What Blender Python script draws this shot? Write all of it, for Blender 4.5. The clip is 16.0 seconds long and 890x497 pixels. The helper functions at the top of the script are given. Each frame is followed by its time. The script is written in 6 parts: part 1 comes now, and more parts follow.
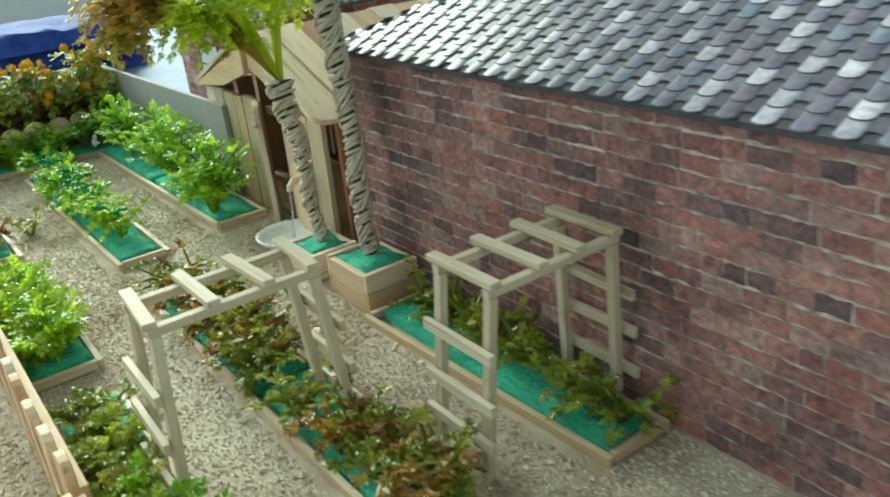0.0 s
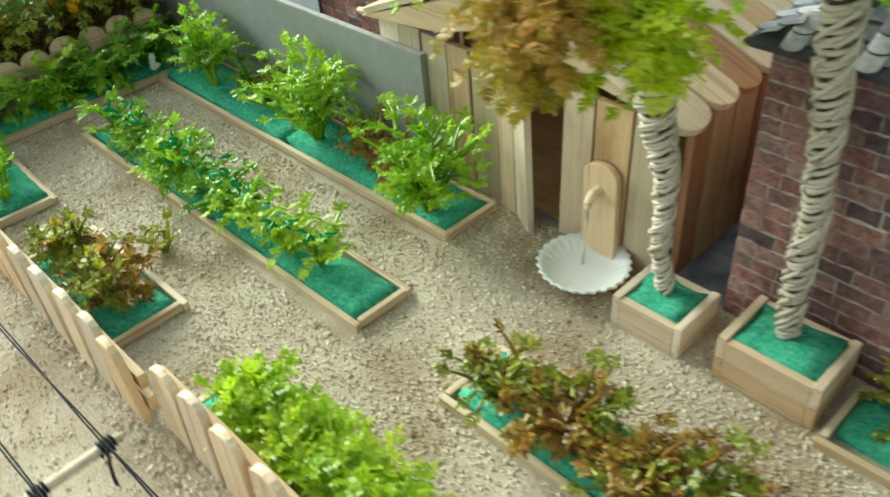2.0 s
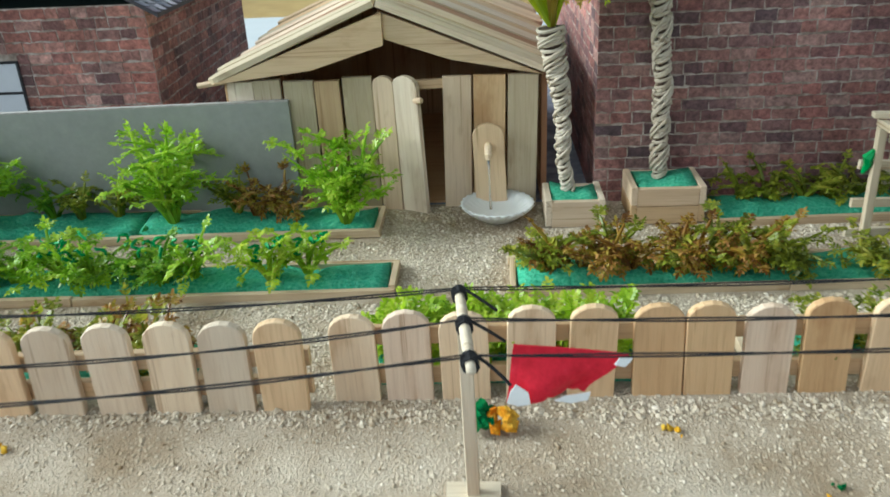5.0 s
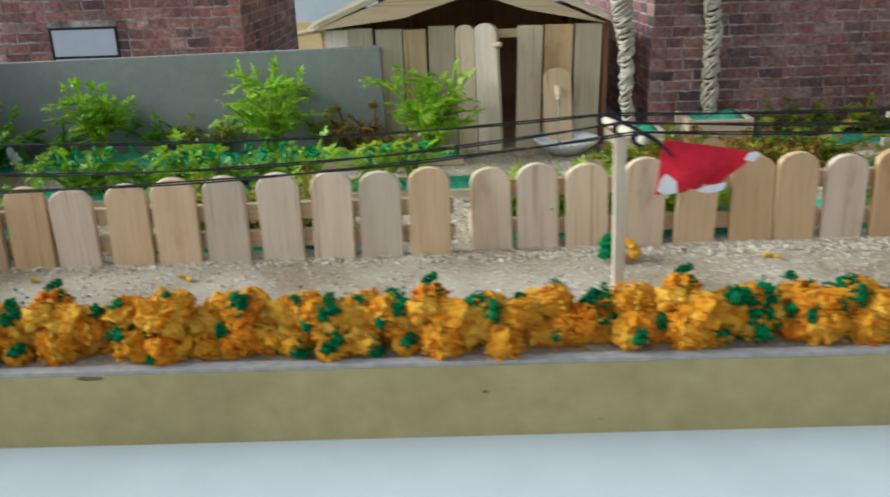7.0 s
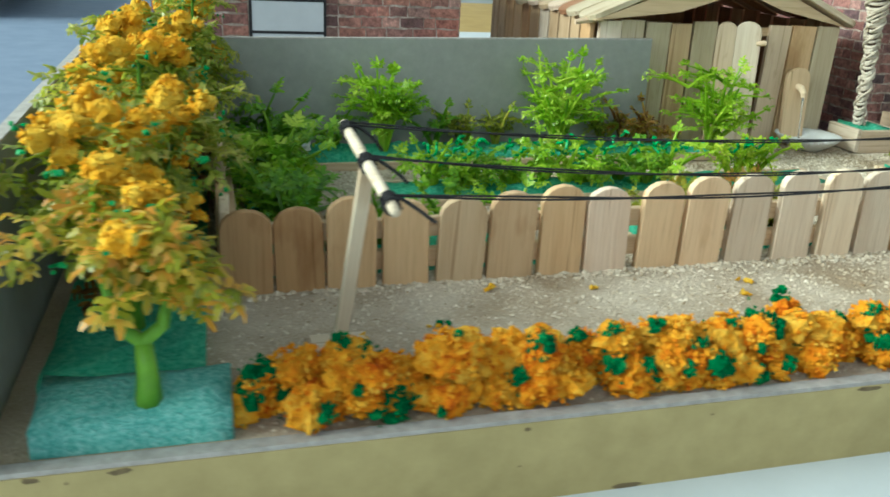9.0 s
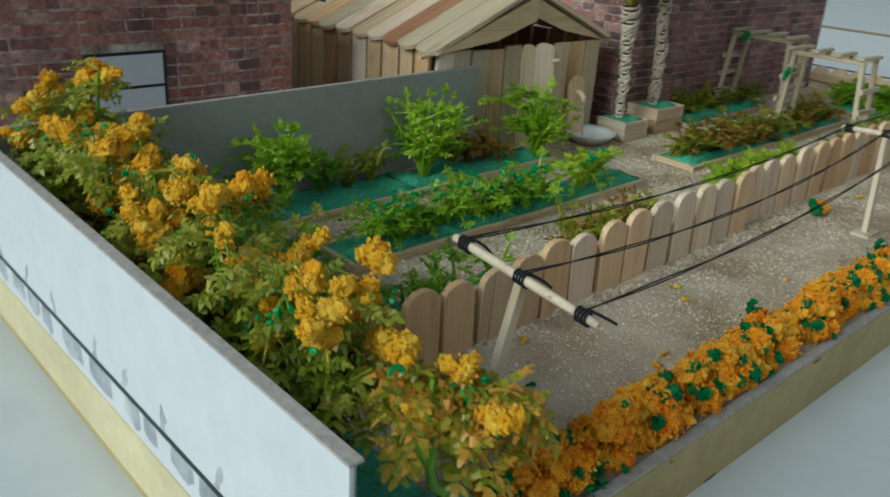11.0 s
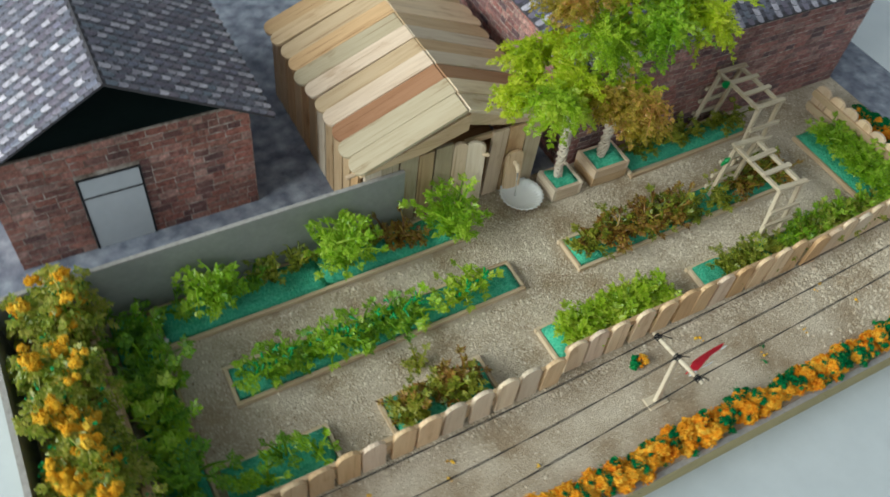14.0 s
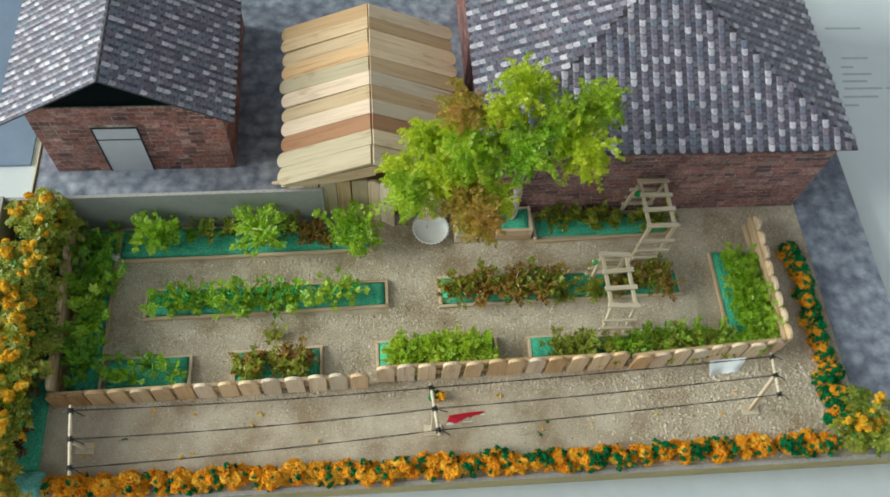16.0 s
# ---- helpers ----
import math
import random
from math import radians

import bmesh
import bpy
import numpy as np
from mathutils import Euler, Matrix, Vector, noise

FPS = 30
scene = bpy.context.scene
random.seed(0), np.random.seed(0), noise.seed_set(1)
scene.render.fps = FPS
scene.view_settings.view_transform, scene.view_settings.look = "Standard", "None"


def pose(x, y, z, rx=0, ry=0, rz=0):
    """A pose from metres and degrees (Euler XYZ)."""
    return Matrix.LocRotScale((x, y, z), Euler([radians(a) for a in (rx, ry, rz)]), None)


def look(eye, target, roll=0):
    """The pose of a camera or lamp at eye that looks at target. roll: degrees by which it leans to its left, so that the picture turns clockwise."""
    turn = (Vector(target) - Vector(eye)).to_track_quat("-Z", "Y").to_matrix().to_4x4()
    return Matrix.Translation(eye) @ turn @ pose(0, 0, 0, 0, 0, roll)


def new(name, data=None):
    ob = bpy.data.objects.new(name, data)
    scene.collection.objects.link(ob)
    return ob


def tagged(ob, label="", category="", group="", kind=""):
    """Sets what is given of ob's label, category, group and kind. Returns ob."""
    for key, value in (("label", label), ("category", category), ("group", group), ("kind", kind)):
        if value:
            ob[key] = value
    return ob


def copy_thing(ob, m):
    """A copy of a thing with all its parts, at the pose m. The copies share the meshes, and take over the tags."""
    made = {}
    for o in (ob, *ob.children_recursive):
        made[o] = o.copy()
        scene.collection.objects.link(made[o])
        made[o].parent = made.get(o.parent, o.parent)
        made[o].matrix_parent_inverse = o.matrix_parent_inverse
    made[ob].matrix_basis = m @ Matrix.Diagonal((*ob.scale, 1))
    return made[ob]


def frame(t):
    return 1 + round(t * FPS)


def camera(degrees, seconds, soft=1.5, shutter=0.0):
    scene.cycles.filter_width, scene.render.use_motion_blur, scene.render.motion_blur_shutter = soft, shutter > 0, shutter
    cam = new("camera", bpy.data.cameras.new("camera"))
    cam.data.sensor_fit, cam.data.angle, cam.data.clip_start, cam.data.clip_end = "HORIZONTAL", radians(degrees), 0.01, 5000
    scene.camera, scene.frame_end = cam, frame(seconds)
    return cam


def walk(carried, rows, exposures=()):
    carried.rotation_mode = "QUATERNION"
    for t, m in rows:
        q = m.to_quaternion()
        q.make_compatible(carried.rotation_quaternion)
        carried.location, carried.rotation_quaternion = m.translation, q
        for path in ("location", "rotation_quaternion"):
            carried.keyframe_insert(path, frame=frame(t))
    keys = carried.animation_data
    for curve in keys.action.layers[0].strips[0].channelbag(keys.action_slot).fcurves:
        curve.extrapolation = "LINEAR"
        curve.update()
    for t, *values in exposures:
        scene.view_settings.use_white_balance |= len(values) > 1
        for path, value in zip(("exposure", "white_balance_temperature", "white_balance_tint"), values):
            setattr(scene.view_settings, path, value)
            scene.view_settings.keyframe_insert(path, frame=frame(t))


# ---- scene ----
# A tabletop model of a vegetable garden. Lengths below are in centimetres and are turned into metres by CM.
cam = camera(57.12, 16.0, soft=1.7, shutter=0.4)
PATH = [
    (0, (0.4669, -0.0016, 0.1096), (0.2390, 0.1516, -0.0112), -6.25),
    (0.5, (0.4364, -0.0029, 0.1146), (0.2107, 0.1454, -0.0161), -6.29),
    (1, (0.3998, -0.0074, 0.1249), (0.1851, 0.1411, -0.0229), -6.16),
    (1.5, (0.3602, -0.0139, 0.1335), (0.1602, 0.1342, -0.0341), -5.88),
    (2, (0.3129, -0.0271, 0.1402), (0.1369, 0.1266, -0.0479), -5.12),
    (2.5, (0.2700, -0.0323, 0.1421), (0.1310, 0.1372, -0.0627), -3.68),
    (3, (0.2431, -0.0385, 0.1441), (0.1460, 0.1480, -0.0699), -2.17),
    (3.5, (0.2138, -0.0585, 0.1432), (0.1575, 0.1532, -0.0618), -1.10),
    (4, (0.2122, -0.0819, 0.1364), (0.1860, 0.1531, -0.0484), -1.45),
    (4.2, (0.2143, -0.0953, 0.1273), (0.1935, 0.1508, -0.0431), -2.76),
    (6.3, (0.2147, -0.1896, 0.0817), (0.2037, 0.0899, -0.0270), -2.23),
    (6.5, (0.2097, -0.1920, 0.0745), (0.1999, 0.0877, -0.0333), -2.22),
    (7, (0.1757, -0.1889, 0.0703), (0.1726, 0.0930, -0.0321), -1.86),
    (7.5, (0.1401, -0.1767, 0.0717), (0.1391, 0.1057, -0.0294), -1.93),
    (8, (0.0938, -0.1766, 0.0702), (0.1016, 0.1066, -0.0286), -1.14),
    (8.5, (0.0434, -0.1716, 0.0699), (0.0804, 0.1079, -0.0329), 0.88),
    (9, (0.0014, -0.1581, 0.0696), (0.0785, 0.1114, -0.0373), 2.98),
    (9.2, (-0.0124, -0.1552, 0.0683), (0.0757, 0.1111, -0.0381), 3.61),
    (11.3, (-0.0885, -0.1070, 0.1002), (0.1190, 0.0757, -0.0164), 3.71),
    (11.5, (-0.0919, -0.0955, 0.0974), (0.1236, 0.0774, -0.0196), 3.71),
    (12, (-0.0937, -0.0840, 0.1189), (0.1215, 0.0828, -0.0071), 4.21),
    (12.5, (-0.0903, -0.0899, 0.1679), (0.1125, 0.0778, 0.0237), 4.55),
    (13, (-0.0661, -0.0970, 0.2304), (0.1130, 0.0667, 0.0541), 5.85),
    (13.5, (-0.0295, -0.1197, 0.2839), (0.1163, 0.0441, 0.0791), 6.11),
    (14, (0.0152, -0.1244, 0.3164), (0.1249, 0.0317, 0.0850), 9.03),
    (14.5, (0.0629, -0.1360, 0.3450), (0.1395, 0.0140, 0.0968), 10.56),
    (15, (0.1106, -0.1425, 0.3848), (0.1640, 0.0040, 0.1285), 10.45),
    (15.5, (0.1579, -0.1487, 0.4281), (0.1930, -0.0070, 0.1661), 8.53),
    (16, (0.1774, -0.1532, 0.4589), (0.2055, -0.0133, 0.1950), 8.24),
]
walk(cam, [(t, look(eye, target, roll)) for t, eye, target, roll in PATH], exposures=[(0.0, 1.05, 6250, -11), (1.0, 1.15, 6200, -6), (2.5, 1.1, 6700, -8), (4.2, 0.82, 6200, -3), (6.3, 0.6, 5850, 8), (7.0, 0.5, 5900, 6), (7.5, 0.63, 5950, 5), (9.2, 0.82, 6150, -6), (10.0, 0.1, 6300, -3), (11.3, -0.45, 6100, 1), (12.0, -0.42, 6050, 1), (12.5, -0.2, 5950, 2), (13.5, 0.03, 6150, 3), (16.0, 0.32, 6500, 2)])

CM = 0.01
rng = random.Random(7)

# ---------------------------------------------------------------- light
world = bpy.data.worlds.new("room_light")
scene.world = world
world.use_nodes = True
world.node_tree.nodes["Background"].inputs["Color"].default_value = (0.80, 0.88, 1.0, 1)
world.node_tree.nodes["Background"].inputs["Strength"].default_value = 0.2


def area_lamp(name, eye, target, width, height, power, color):
    data = bpy.data.lights.new(name, "AREA")
    data.shape, data.size, data.size_y, data.energy, data.color = "RECTANGLE", width, height, power, color
    ob = new(name, data)
    ob.matrix_world = look(eye, target)
    return ob


area_lamp("window_light", (-2.95, 0.22, 1.62), (0.2, 0.1, 0.0), 2.5, 1.5, 150, (0.985, 1.0, 0.94))
# weak fill lamp added in front to brighten the faces turned south
area_lamp("window_light_front", (-0.35, -2.05, 1.1), (0.15, 0.0, 0.0), 1.5, 1.0, 6.0, (0.95, 0.98, 1.0))


# ---------------------------------------------------------------- materials
def material(name, rough=0.6, bump=0.0, spec=0.4):
    m = bpy.data.materials.new(name)
    m.use_nodes = True
    nt = m.node_tree
    b = nt.nodes["Principled BSDF"]
    b.inputs["Roughness"].default_value = rough
    b.inputs["Specular IOR Level"].default_value = spec
    return m, nt, b


def node(nt, kind, **inputs):
    n = nt.nodes.new(kind)
    for key, value in inputs.items():
        n.inputs[key.replace("_", " ")].default_value = value
    return n


def ramp(nt, fac, stops, constant=False):
    r = nt.nodes.new("ShaderNodeValToRGB")
    if constant:
        r.color_ramp.interpolation = "CONSTANT"
    while len(r.color_ramp.elements) < len(stops):
        r.color_ramp.elements.new(0.5)
    for e, (p, c) in zip(r.color_ramp.elements, stops):
        e.position, e.color = p, (*c, 1)
    nt.links.new(fac, r.inputs["Fac"])
    return r.outputs["Color"]


def mix(nt, a, b, fac, mode="MIX"):
    m = nt.nodes.new("ShaderNodeMix")
    m.data_type, m.blend_type = "RGBA", mode
    for socket, value in ((m.inputs[0], fac), (m.inputs[6], a), (m.inputs[7], b)):
        if isinstance(value, (int, float)):
            socket.default_value = value
        elif isinstance(value, tuple):
            socket.default_value = (*value, 1)
        else:
            nt.links.new(value, socket)
    return m.outputs[2]


def noise_at(nt, vector, scale, detail=4.0, rough=0.6):
    n = node(nt, "ShaderNodeTexNoise", Scale=scale, Detail=detail, Roughness=rough)
    if vector is not None:
        nt.links.new(vector, n.inputs["Vector"])
    return n.outputs["Fac"]


def bump_on(nt, bsdf, height, strength, distance):
    b = node(nt, "ShaderNodeBump", Strength=strength, Distance=distance)
    nt.links.new(height, b.inputs["Height"])
    nt.links.new(b.outputs["Normal"], bsdf.inputs["Normal"])


def object_coords(nt, stretch=(1, 1, 1), random_shift=True):
    tc = nt.nodes.new("ShaderNodeTexCoord")
    mp = node(nt, "ShaderNodeMapping", Scale=stretch)
    nt.links.new(tc.outputs["Object"], mp.inputs["Vector"])
    if random_shift:
        info = nt.nodes.new("ShaderNodeObjectInfo")
        mul = nt.nodes.new("ShaderNodeMath")
        mul.operation = "MULTIPLY"
        mul.inputs[1].default_value = 37.0
        nt.links.new(info.outputs["Random"], mul.inputs[0])
        nt.links.new(mul.outputs[0], mp.inputs["Location"])
    return mp.outputs["Vector"]


def wood(name, tones, rough=0.6):
    """Craft-stick wood: long grain along the local x axis, a tone for each stick, small dark flecks."""
    m, nt, b = material(name, rough, spec=0.3)
    info = nt.nodes.new("ShaderNodeObjectInfo")
    tone = ramp(nt, info.outputs["Random"], [(i / max(1, len(tones) - 1), c) for i, c in enumerate(tones)])
    fine = noise_at(nt, object_coords(nt, (60, 1500, 1500)), 1.0, 5, 0.65)
    broad = noise_at(nt, object_coords(nt, (25, 260, 260)), 1.0, 3, 0.5)
    c = mix(nt, tone, ramp(nt, fine, [(0.28, (0.62, 0.52, 0.42)), (0.5, (1, 1, 1)), (0.75, (1.06, 1.05, 1.03))]), 0.45, "MULTIPLY")
    c = mix(nt, c, ramp(nt, broad, [(0.3, (0.78, 0.68, 0.57)), (0.6, (1.04, 1.03, 1.0))]), 0.45, "MULTIPLY")
    hair = noise_at(nt, object_coords(nt, (14, 620, 620)), 1.0, 3, 0.55)
    c = mix(nt, c, ramp(nt, hair, [(0.33, (0.5, 0.38, 0.27)), (0.39, (1, 1, 1))]), 0.6, "MULTIPLY")
    blot = noise_at(nt, object_coords(nt, (45, 110, 110)), 1.0, 4, 0.6)
    c = mix(nt, c, ramp(nt, blot, [(0.28, (0.66, 0.55, 0.44)), (0.42, (1, 1, 1)), (0.62, (1, 1, 1)), (0.75, (1.08, 1.06, 1.02))]), 0.7, "MULTIPLY")
    nt.links.new(c, b.inputs["Base Color"])
    bump_on(nt, b, fine, 0.35, 0.0004)
    return m


def speckled(name, stops, scale, rough=0.8, bump=0.5, distance=0.0005, spec=0.3, broad=None):
    m, nt, b = material(name, rough, spec=spec)
    v = object_coords(nt, (1, 1, 1), False)
    n = noise_at(nt, v, scale, 5, 0.65)
    c = ramp(nt, n, stops)
    if broad:
        c = mix(nt, c, ramp(nt, noise_at(nt, v, broad[0], 4, 0.6), [(0.35, broad[1]), (0.65, broad[2])]), 1.0, "MULTIPLY")
    nt.links.new(c, b.inputs["Base Color"])
    bump_on(nt, b, n, bump, distance)
    return m


def island_coloured(name, stops, rough=0.7, spec=0.3, constant=False, grain=0.0, grain_scale=900, broad=None):
    """A tone for each separate piece of one mesh."""
    m, nt, b = material(name, rough, spec=spec)
    geo = nt.nodes.new("ShaderNodeNewGeometry")
    c = ramp(nt, geo.outputs["Random Per Island"], stops, constant)
    if grain:
        n = noise_at(nt, object_coords(nt, (1, 1, 1), False), grain_scale, 4, 0.6)
        c = mix(nt, c, ramp(nt, n, [(0.3, (1 - grain,) * 3), (0.7, (1 + grain * 0.4,) * 3)]), 1.0, "MULTIPLY")
    if broad:
        n = noise_at(nt, object_coords(nt, (1, 1, 1), False), broad[0], 4, 0.6)
        c = mix(nt, c, ramp(nt, n, [(0.3, broad[1]), (0.46, (0.94, 0.92, 0.89)), (0.62, broad[2])]), 1.0, "MULTIPLY")
    nt.links.new(c, b.inputs["Base Color"])
    return m


def foam(name, stops, bump=1.0):
    """Torn sponge foam: tones that wander over each lump, with a fine open grain."""
    m, nt, b = material(name, 0.95, spec=0.15)
    geo = nt.nodes.new("ShaderNodeNewGeometry")
    v = object_coords(nt, (1, 1, 1))
    n = noise_at(nt, v, 320, 5, 0.7)
    add = nt.nodes.new("ShaderNodeMath")
    add.operation = "MULTIPLY_ADD"
    add.inputs[1].default_value, add.inputs[2].default_value = 0.3, -0.15
    nt.links.new(geo.outputs["Random Per Island"], add.inputs[0])
    both = nt.nodes.new("ShaderNodeMath")
    nt.links.new(add.outputs[0], both.inputs[0])
    nt.links.new(n, both.inputs[1])
    grain = noise_at(nt, v, 1900, 4, 0.7)
    c = mix(nt, ramp(nt, both.outputs[0], stops), ramp(nt, grain, [(0.3, (0.72, 0.6, 0.5)), (0.5, (1, 1, 1)), (0.75, (1.06, 1.08, 1.1))]), 0.6, "MULTIPLY")
    nt.links.new(c, b.inputs["Base Color"])
    bump_on(nt, b, grain, bump, 0.0009)
    return m


def foliage(name, stops, gloss=0.32, through_light=0.5, jitter=0.28):
    """Soft shiny plastic leaves that let some light through; the tone wanders from leaf to leaf and plant to plant."""
    m, nt, b = material(name, gloss, spec=0.5)
    geo, info = nt.nodes.new("ShaderNodeNewGeometry"), nt.nodes.new("ShaderNodeObjectInfo")
    n = noise_at(nt, object_coords(nt, (1, 1, 1)), 60, 2, 0.5)
    add = nt.nodes.new("ShaderNodeMath")
    add.operation = "MULTIPLY_ADD"
    add.inputs[1].default_value, add.inputs[2].default_value = jitter, -jitter / 2
    nt.links.new(geo.outputs["Random Per Island"], add.inputs[0])
    both = nt.nodes.new("ShaderNodeMath")
    both.operation = "ADD"
    nt.links.new(add.outputs[0], both.inputs[0])
    nt.links.new(n, both.inputs[1])
    c = ramp(nt, both.outputs[0], stops)
    nt.links.new(c, b.inputs["Base Color"])
    t = nt.nodes.new("ShaderNodeBsdfTranslucent")
    nt.links.new(mix(nt, c, (1.0, 1.0, 0.55), 0.5, "MULTIPLY"), t.inputs["Color"])
    s = nt.nodes.new("ShaderNodeMixShader")
    s.inputs[0].default_value = through_light
    nt.links.new(b.outputs[0], s.inputs[1])
    nt.links.new(t.outputs[0], s.inputs[2])
    nt.links.new(s.outputs[0], nt.nodes["Material Output"].inputs["Surface"])
    return m


WOOD = wood("pale_craft_wood", [(0.668, 0.519, 0.371), (0.742, 0.62, 0.489), (0.636, 0.472, 0.324), (0.636, 0.541, 0.433), (0.774, 0.668, 0.546), (0.7, 0.551, 0.412)])
WOOD_TAN = wood("tan_craft_wood", [(0.54, 0.37, 0.21), (0.61, 0.45, 0.29), (0.50, 0.33, 0.18), (0.60, 0.47, 0.32)])
WOOD_PINK = wood("pinkish_craft_wood", [(0.713, 0.55, 0.421), (0.756, 0.616, 0.497), (0.648, 0.484, 0.356)])
WOOD_DARK = wood("brown_craft_wood", [(0.44, 0.265, 0.13), (0.50, 0.31, 0.16)])
WOOD_GREY = wood("weathered_craft_wood", [(0.46, 0.38, 0.26), (0.55, 0.47, 0.34), (0.50, 0.42, 0.30)])
WOOD_ORANGE = wood("orange_craft_wood", [(0.605, 0.392, 0.207), (0.67, 0.47, 0.276), (0.583, 0.347, 0.172)])
WOOD_RED = wood("reddish_craft_wood", [(0.36, 0.18, 0.10), (0.42, 0.23, 0.13)])
WOOD_PEACH = wood("peach_craft_wood", [(0.759, 0.558, 0.36), (0.831, 0.658, 0.472), (0.712, 0.509, 0.31), (0.806, 0.671, 0.509), (0.783, 0.596, 0.41)])
WOOD_PLATE = wood("gable_craft_wood", [(0.64, 0.47, 0.30), (0.68, 0.53, 0.36)])
WOOD_STRIP = wood("bed_edging_wood", [(0.60, 0.47, 0.32), (0.68, 0.56, 0.41), (0.56, 0.42, 0.28)])
SAND = speckled("pale_sand", [(0.25, (0.451, 0.369, 0.274)), (0.45, (0.559, 0.482, 0.385)), (0.6, (0.637, 0.567, 0.469)), (0.8, (0.715, 0.652, 0.558))], 1600, 0.9, 0.9, 0.0008, broad=(34, (0.64, 0.56, 0.47), (1.06, 1.05, 1.04)))
GRAIN = island_coloured("sand_grains", [(0.0, (0.28, 0.21, 0.135)), (0.12, (0.519, 0.444, 0.345)), (0.5, (0.608, 0.539, 0.434)), (0.9, (0.676, 0.605, 0.504)), (1.0, (0.82, 0.755, 0.66))], 0.9, 0.15, broad=(34, (0.68, 0.60, 0.50), (1.06, 1.05, 1.04)))
SPONGE = speckled("teal_sponge", [(0.25, (0.025, 0.27, 0.15)), (0.45, (0.065, 0.45, 0.277)), (0.65, (0.15, 0.58, 0.372)), (0.85, (0.46, 0.8, 0.554))], 900, 0.85, 1.0, 0.0012, broad=(70, (0.7, 0.78, 0.8), (1.1, 1.1, 1.1)))
# the teal sponge again, with light falling on it put into paler colours
LIT_SPONGE = speckled("lit_sponge", [(0.28, (0.08, 0.42, 0.36)), (0.48, (0.20, 0.62, 0.55)), (0.7, (0.42, 0.80, 0.74))], 1100, 0.85, 1.0, 0.0014, broad=(60, (0.8, 0.86, 0.88), (1.05, 1.05, 1.05)))
GREY_CARD = speckled("grey_card", [(0.2, (0.27, 0.285, 0.27)), (0.8, (0.34, 0.35, 0.335))], 300, 0.75, 0.15, 0.0002, broad=(18, (0.88, 0.88, 0.86), (1.05, 1.05, 1.05)))
CARD_EDGE = speckled("raw_card_edge", [(0.3, (0.30, 0.285, 0.27)), (0.7, (0.44, 0.42, 0.41))], 500, 0.9)
WHITE_CARD = speckled("white_card", [(0.2, (0.53, 0.56, 0.61)), (0.8, (0.61, 0.64, 0.69))], 120, 0.6, 0.1, 0.0002)
YELLOW_TAPE = speckled("cream_board_edge", [(0.25, (0.36, 0.29, 0.13)), (0.75, (0.46, 0.38, 0.18))], 160, 0.55, 0.15, 0.0003, broad=(25, (0.86, 0.86, 0.84), (1.05, 1.05, 1.05)))
SHEET_PAPER = speckled("blue_white_paper", [(0.2, (0.80, 0.85, 0.90)), (0.8, (0.86, 0.90, 0.94))], 60, 0.5, 0.05, 0.0002)
TABLE = speckled("white_tabletop", [(0.2, (0.50, 0.54, 0.575)), (0.8, (0.57, 0.61, 0.645))], 60, 0.45, 0.05, 0.0002)
PLAIN_DARK = speckled("dark_floor", [(0.3, (0.015, 0.03, 0.028)), (0.7, (0.03, 0.05, 0.048))], 20, 0.6)
# the bluish dimness of walls in shade is part of this colour
ROOM_PAINT = speckled("shaded_wall_paint", [(0.3, (0.40, 0.42, 0.45)), (0.7, (0.45, 0.47, 0.50))], 9, 0.8, 0.1, 0.001)
FAINT_INK = speckled("faint_print", [(0.3, (0.50, 0.53, 0.57)), (0.7, (0.60, 0.63, 0.67))], 200, 0.7)
STOOL_WOOD = speckled("tan_stool_wood", [(0.3, (0.34, 0.22, 0.06)), (0.7, (0.44, 0.30, 0.10))], 40, 0.5)
STOOL_BROWN = speckled("brown_stool_wood", [(0.3, (0.15, 0.09, 0.035)), (0.7, (0.24, 0.15, 0.06))], 40, 0.5)
SHADED_BACKDROP = speckled("blue_grey_mat", [(0.3, (0.14, 0.19, 0.28)), (0.7, (0.18, 0.235, 0.335))], 60, 0.7)
BLUE_CLOTH = speckled("blue_cloth", [(0.3, (0.012, 0.03, 0.16)), (0.7, (0.03, 0.07, 0.30))], 90, 0.8)


# ---------------------------------------------------------------- mesh building
def ball(fine):
    bm = bmesh.new()
    bmesh.ops.create_icosphere(bm, subdivisions=fine, radius=1.0)
    out = [v.co.copy() for v in bm.verts], [tuple(v.index for v in f.verts) for f in bm.faces]
    bm.free()
    return out


BALLS = {fine: ball(fine) for fine in (1, 2, 3, 4)}


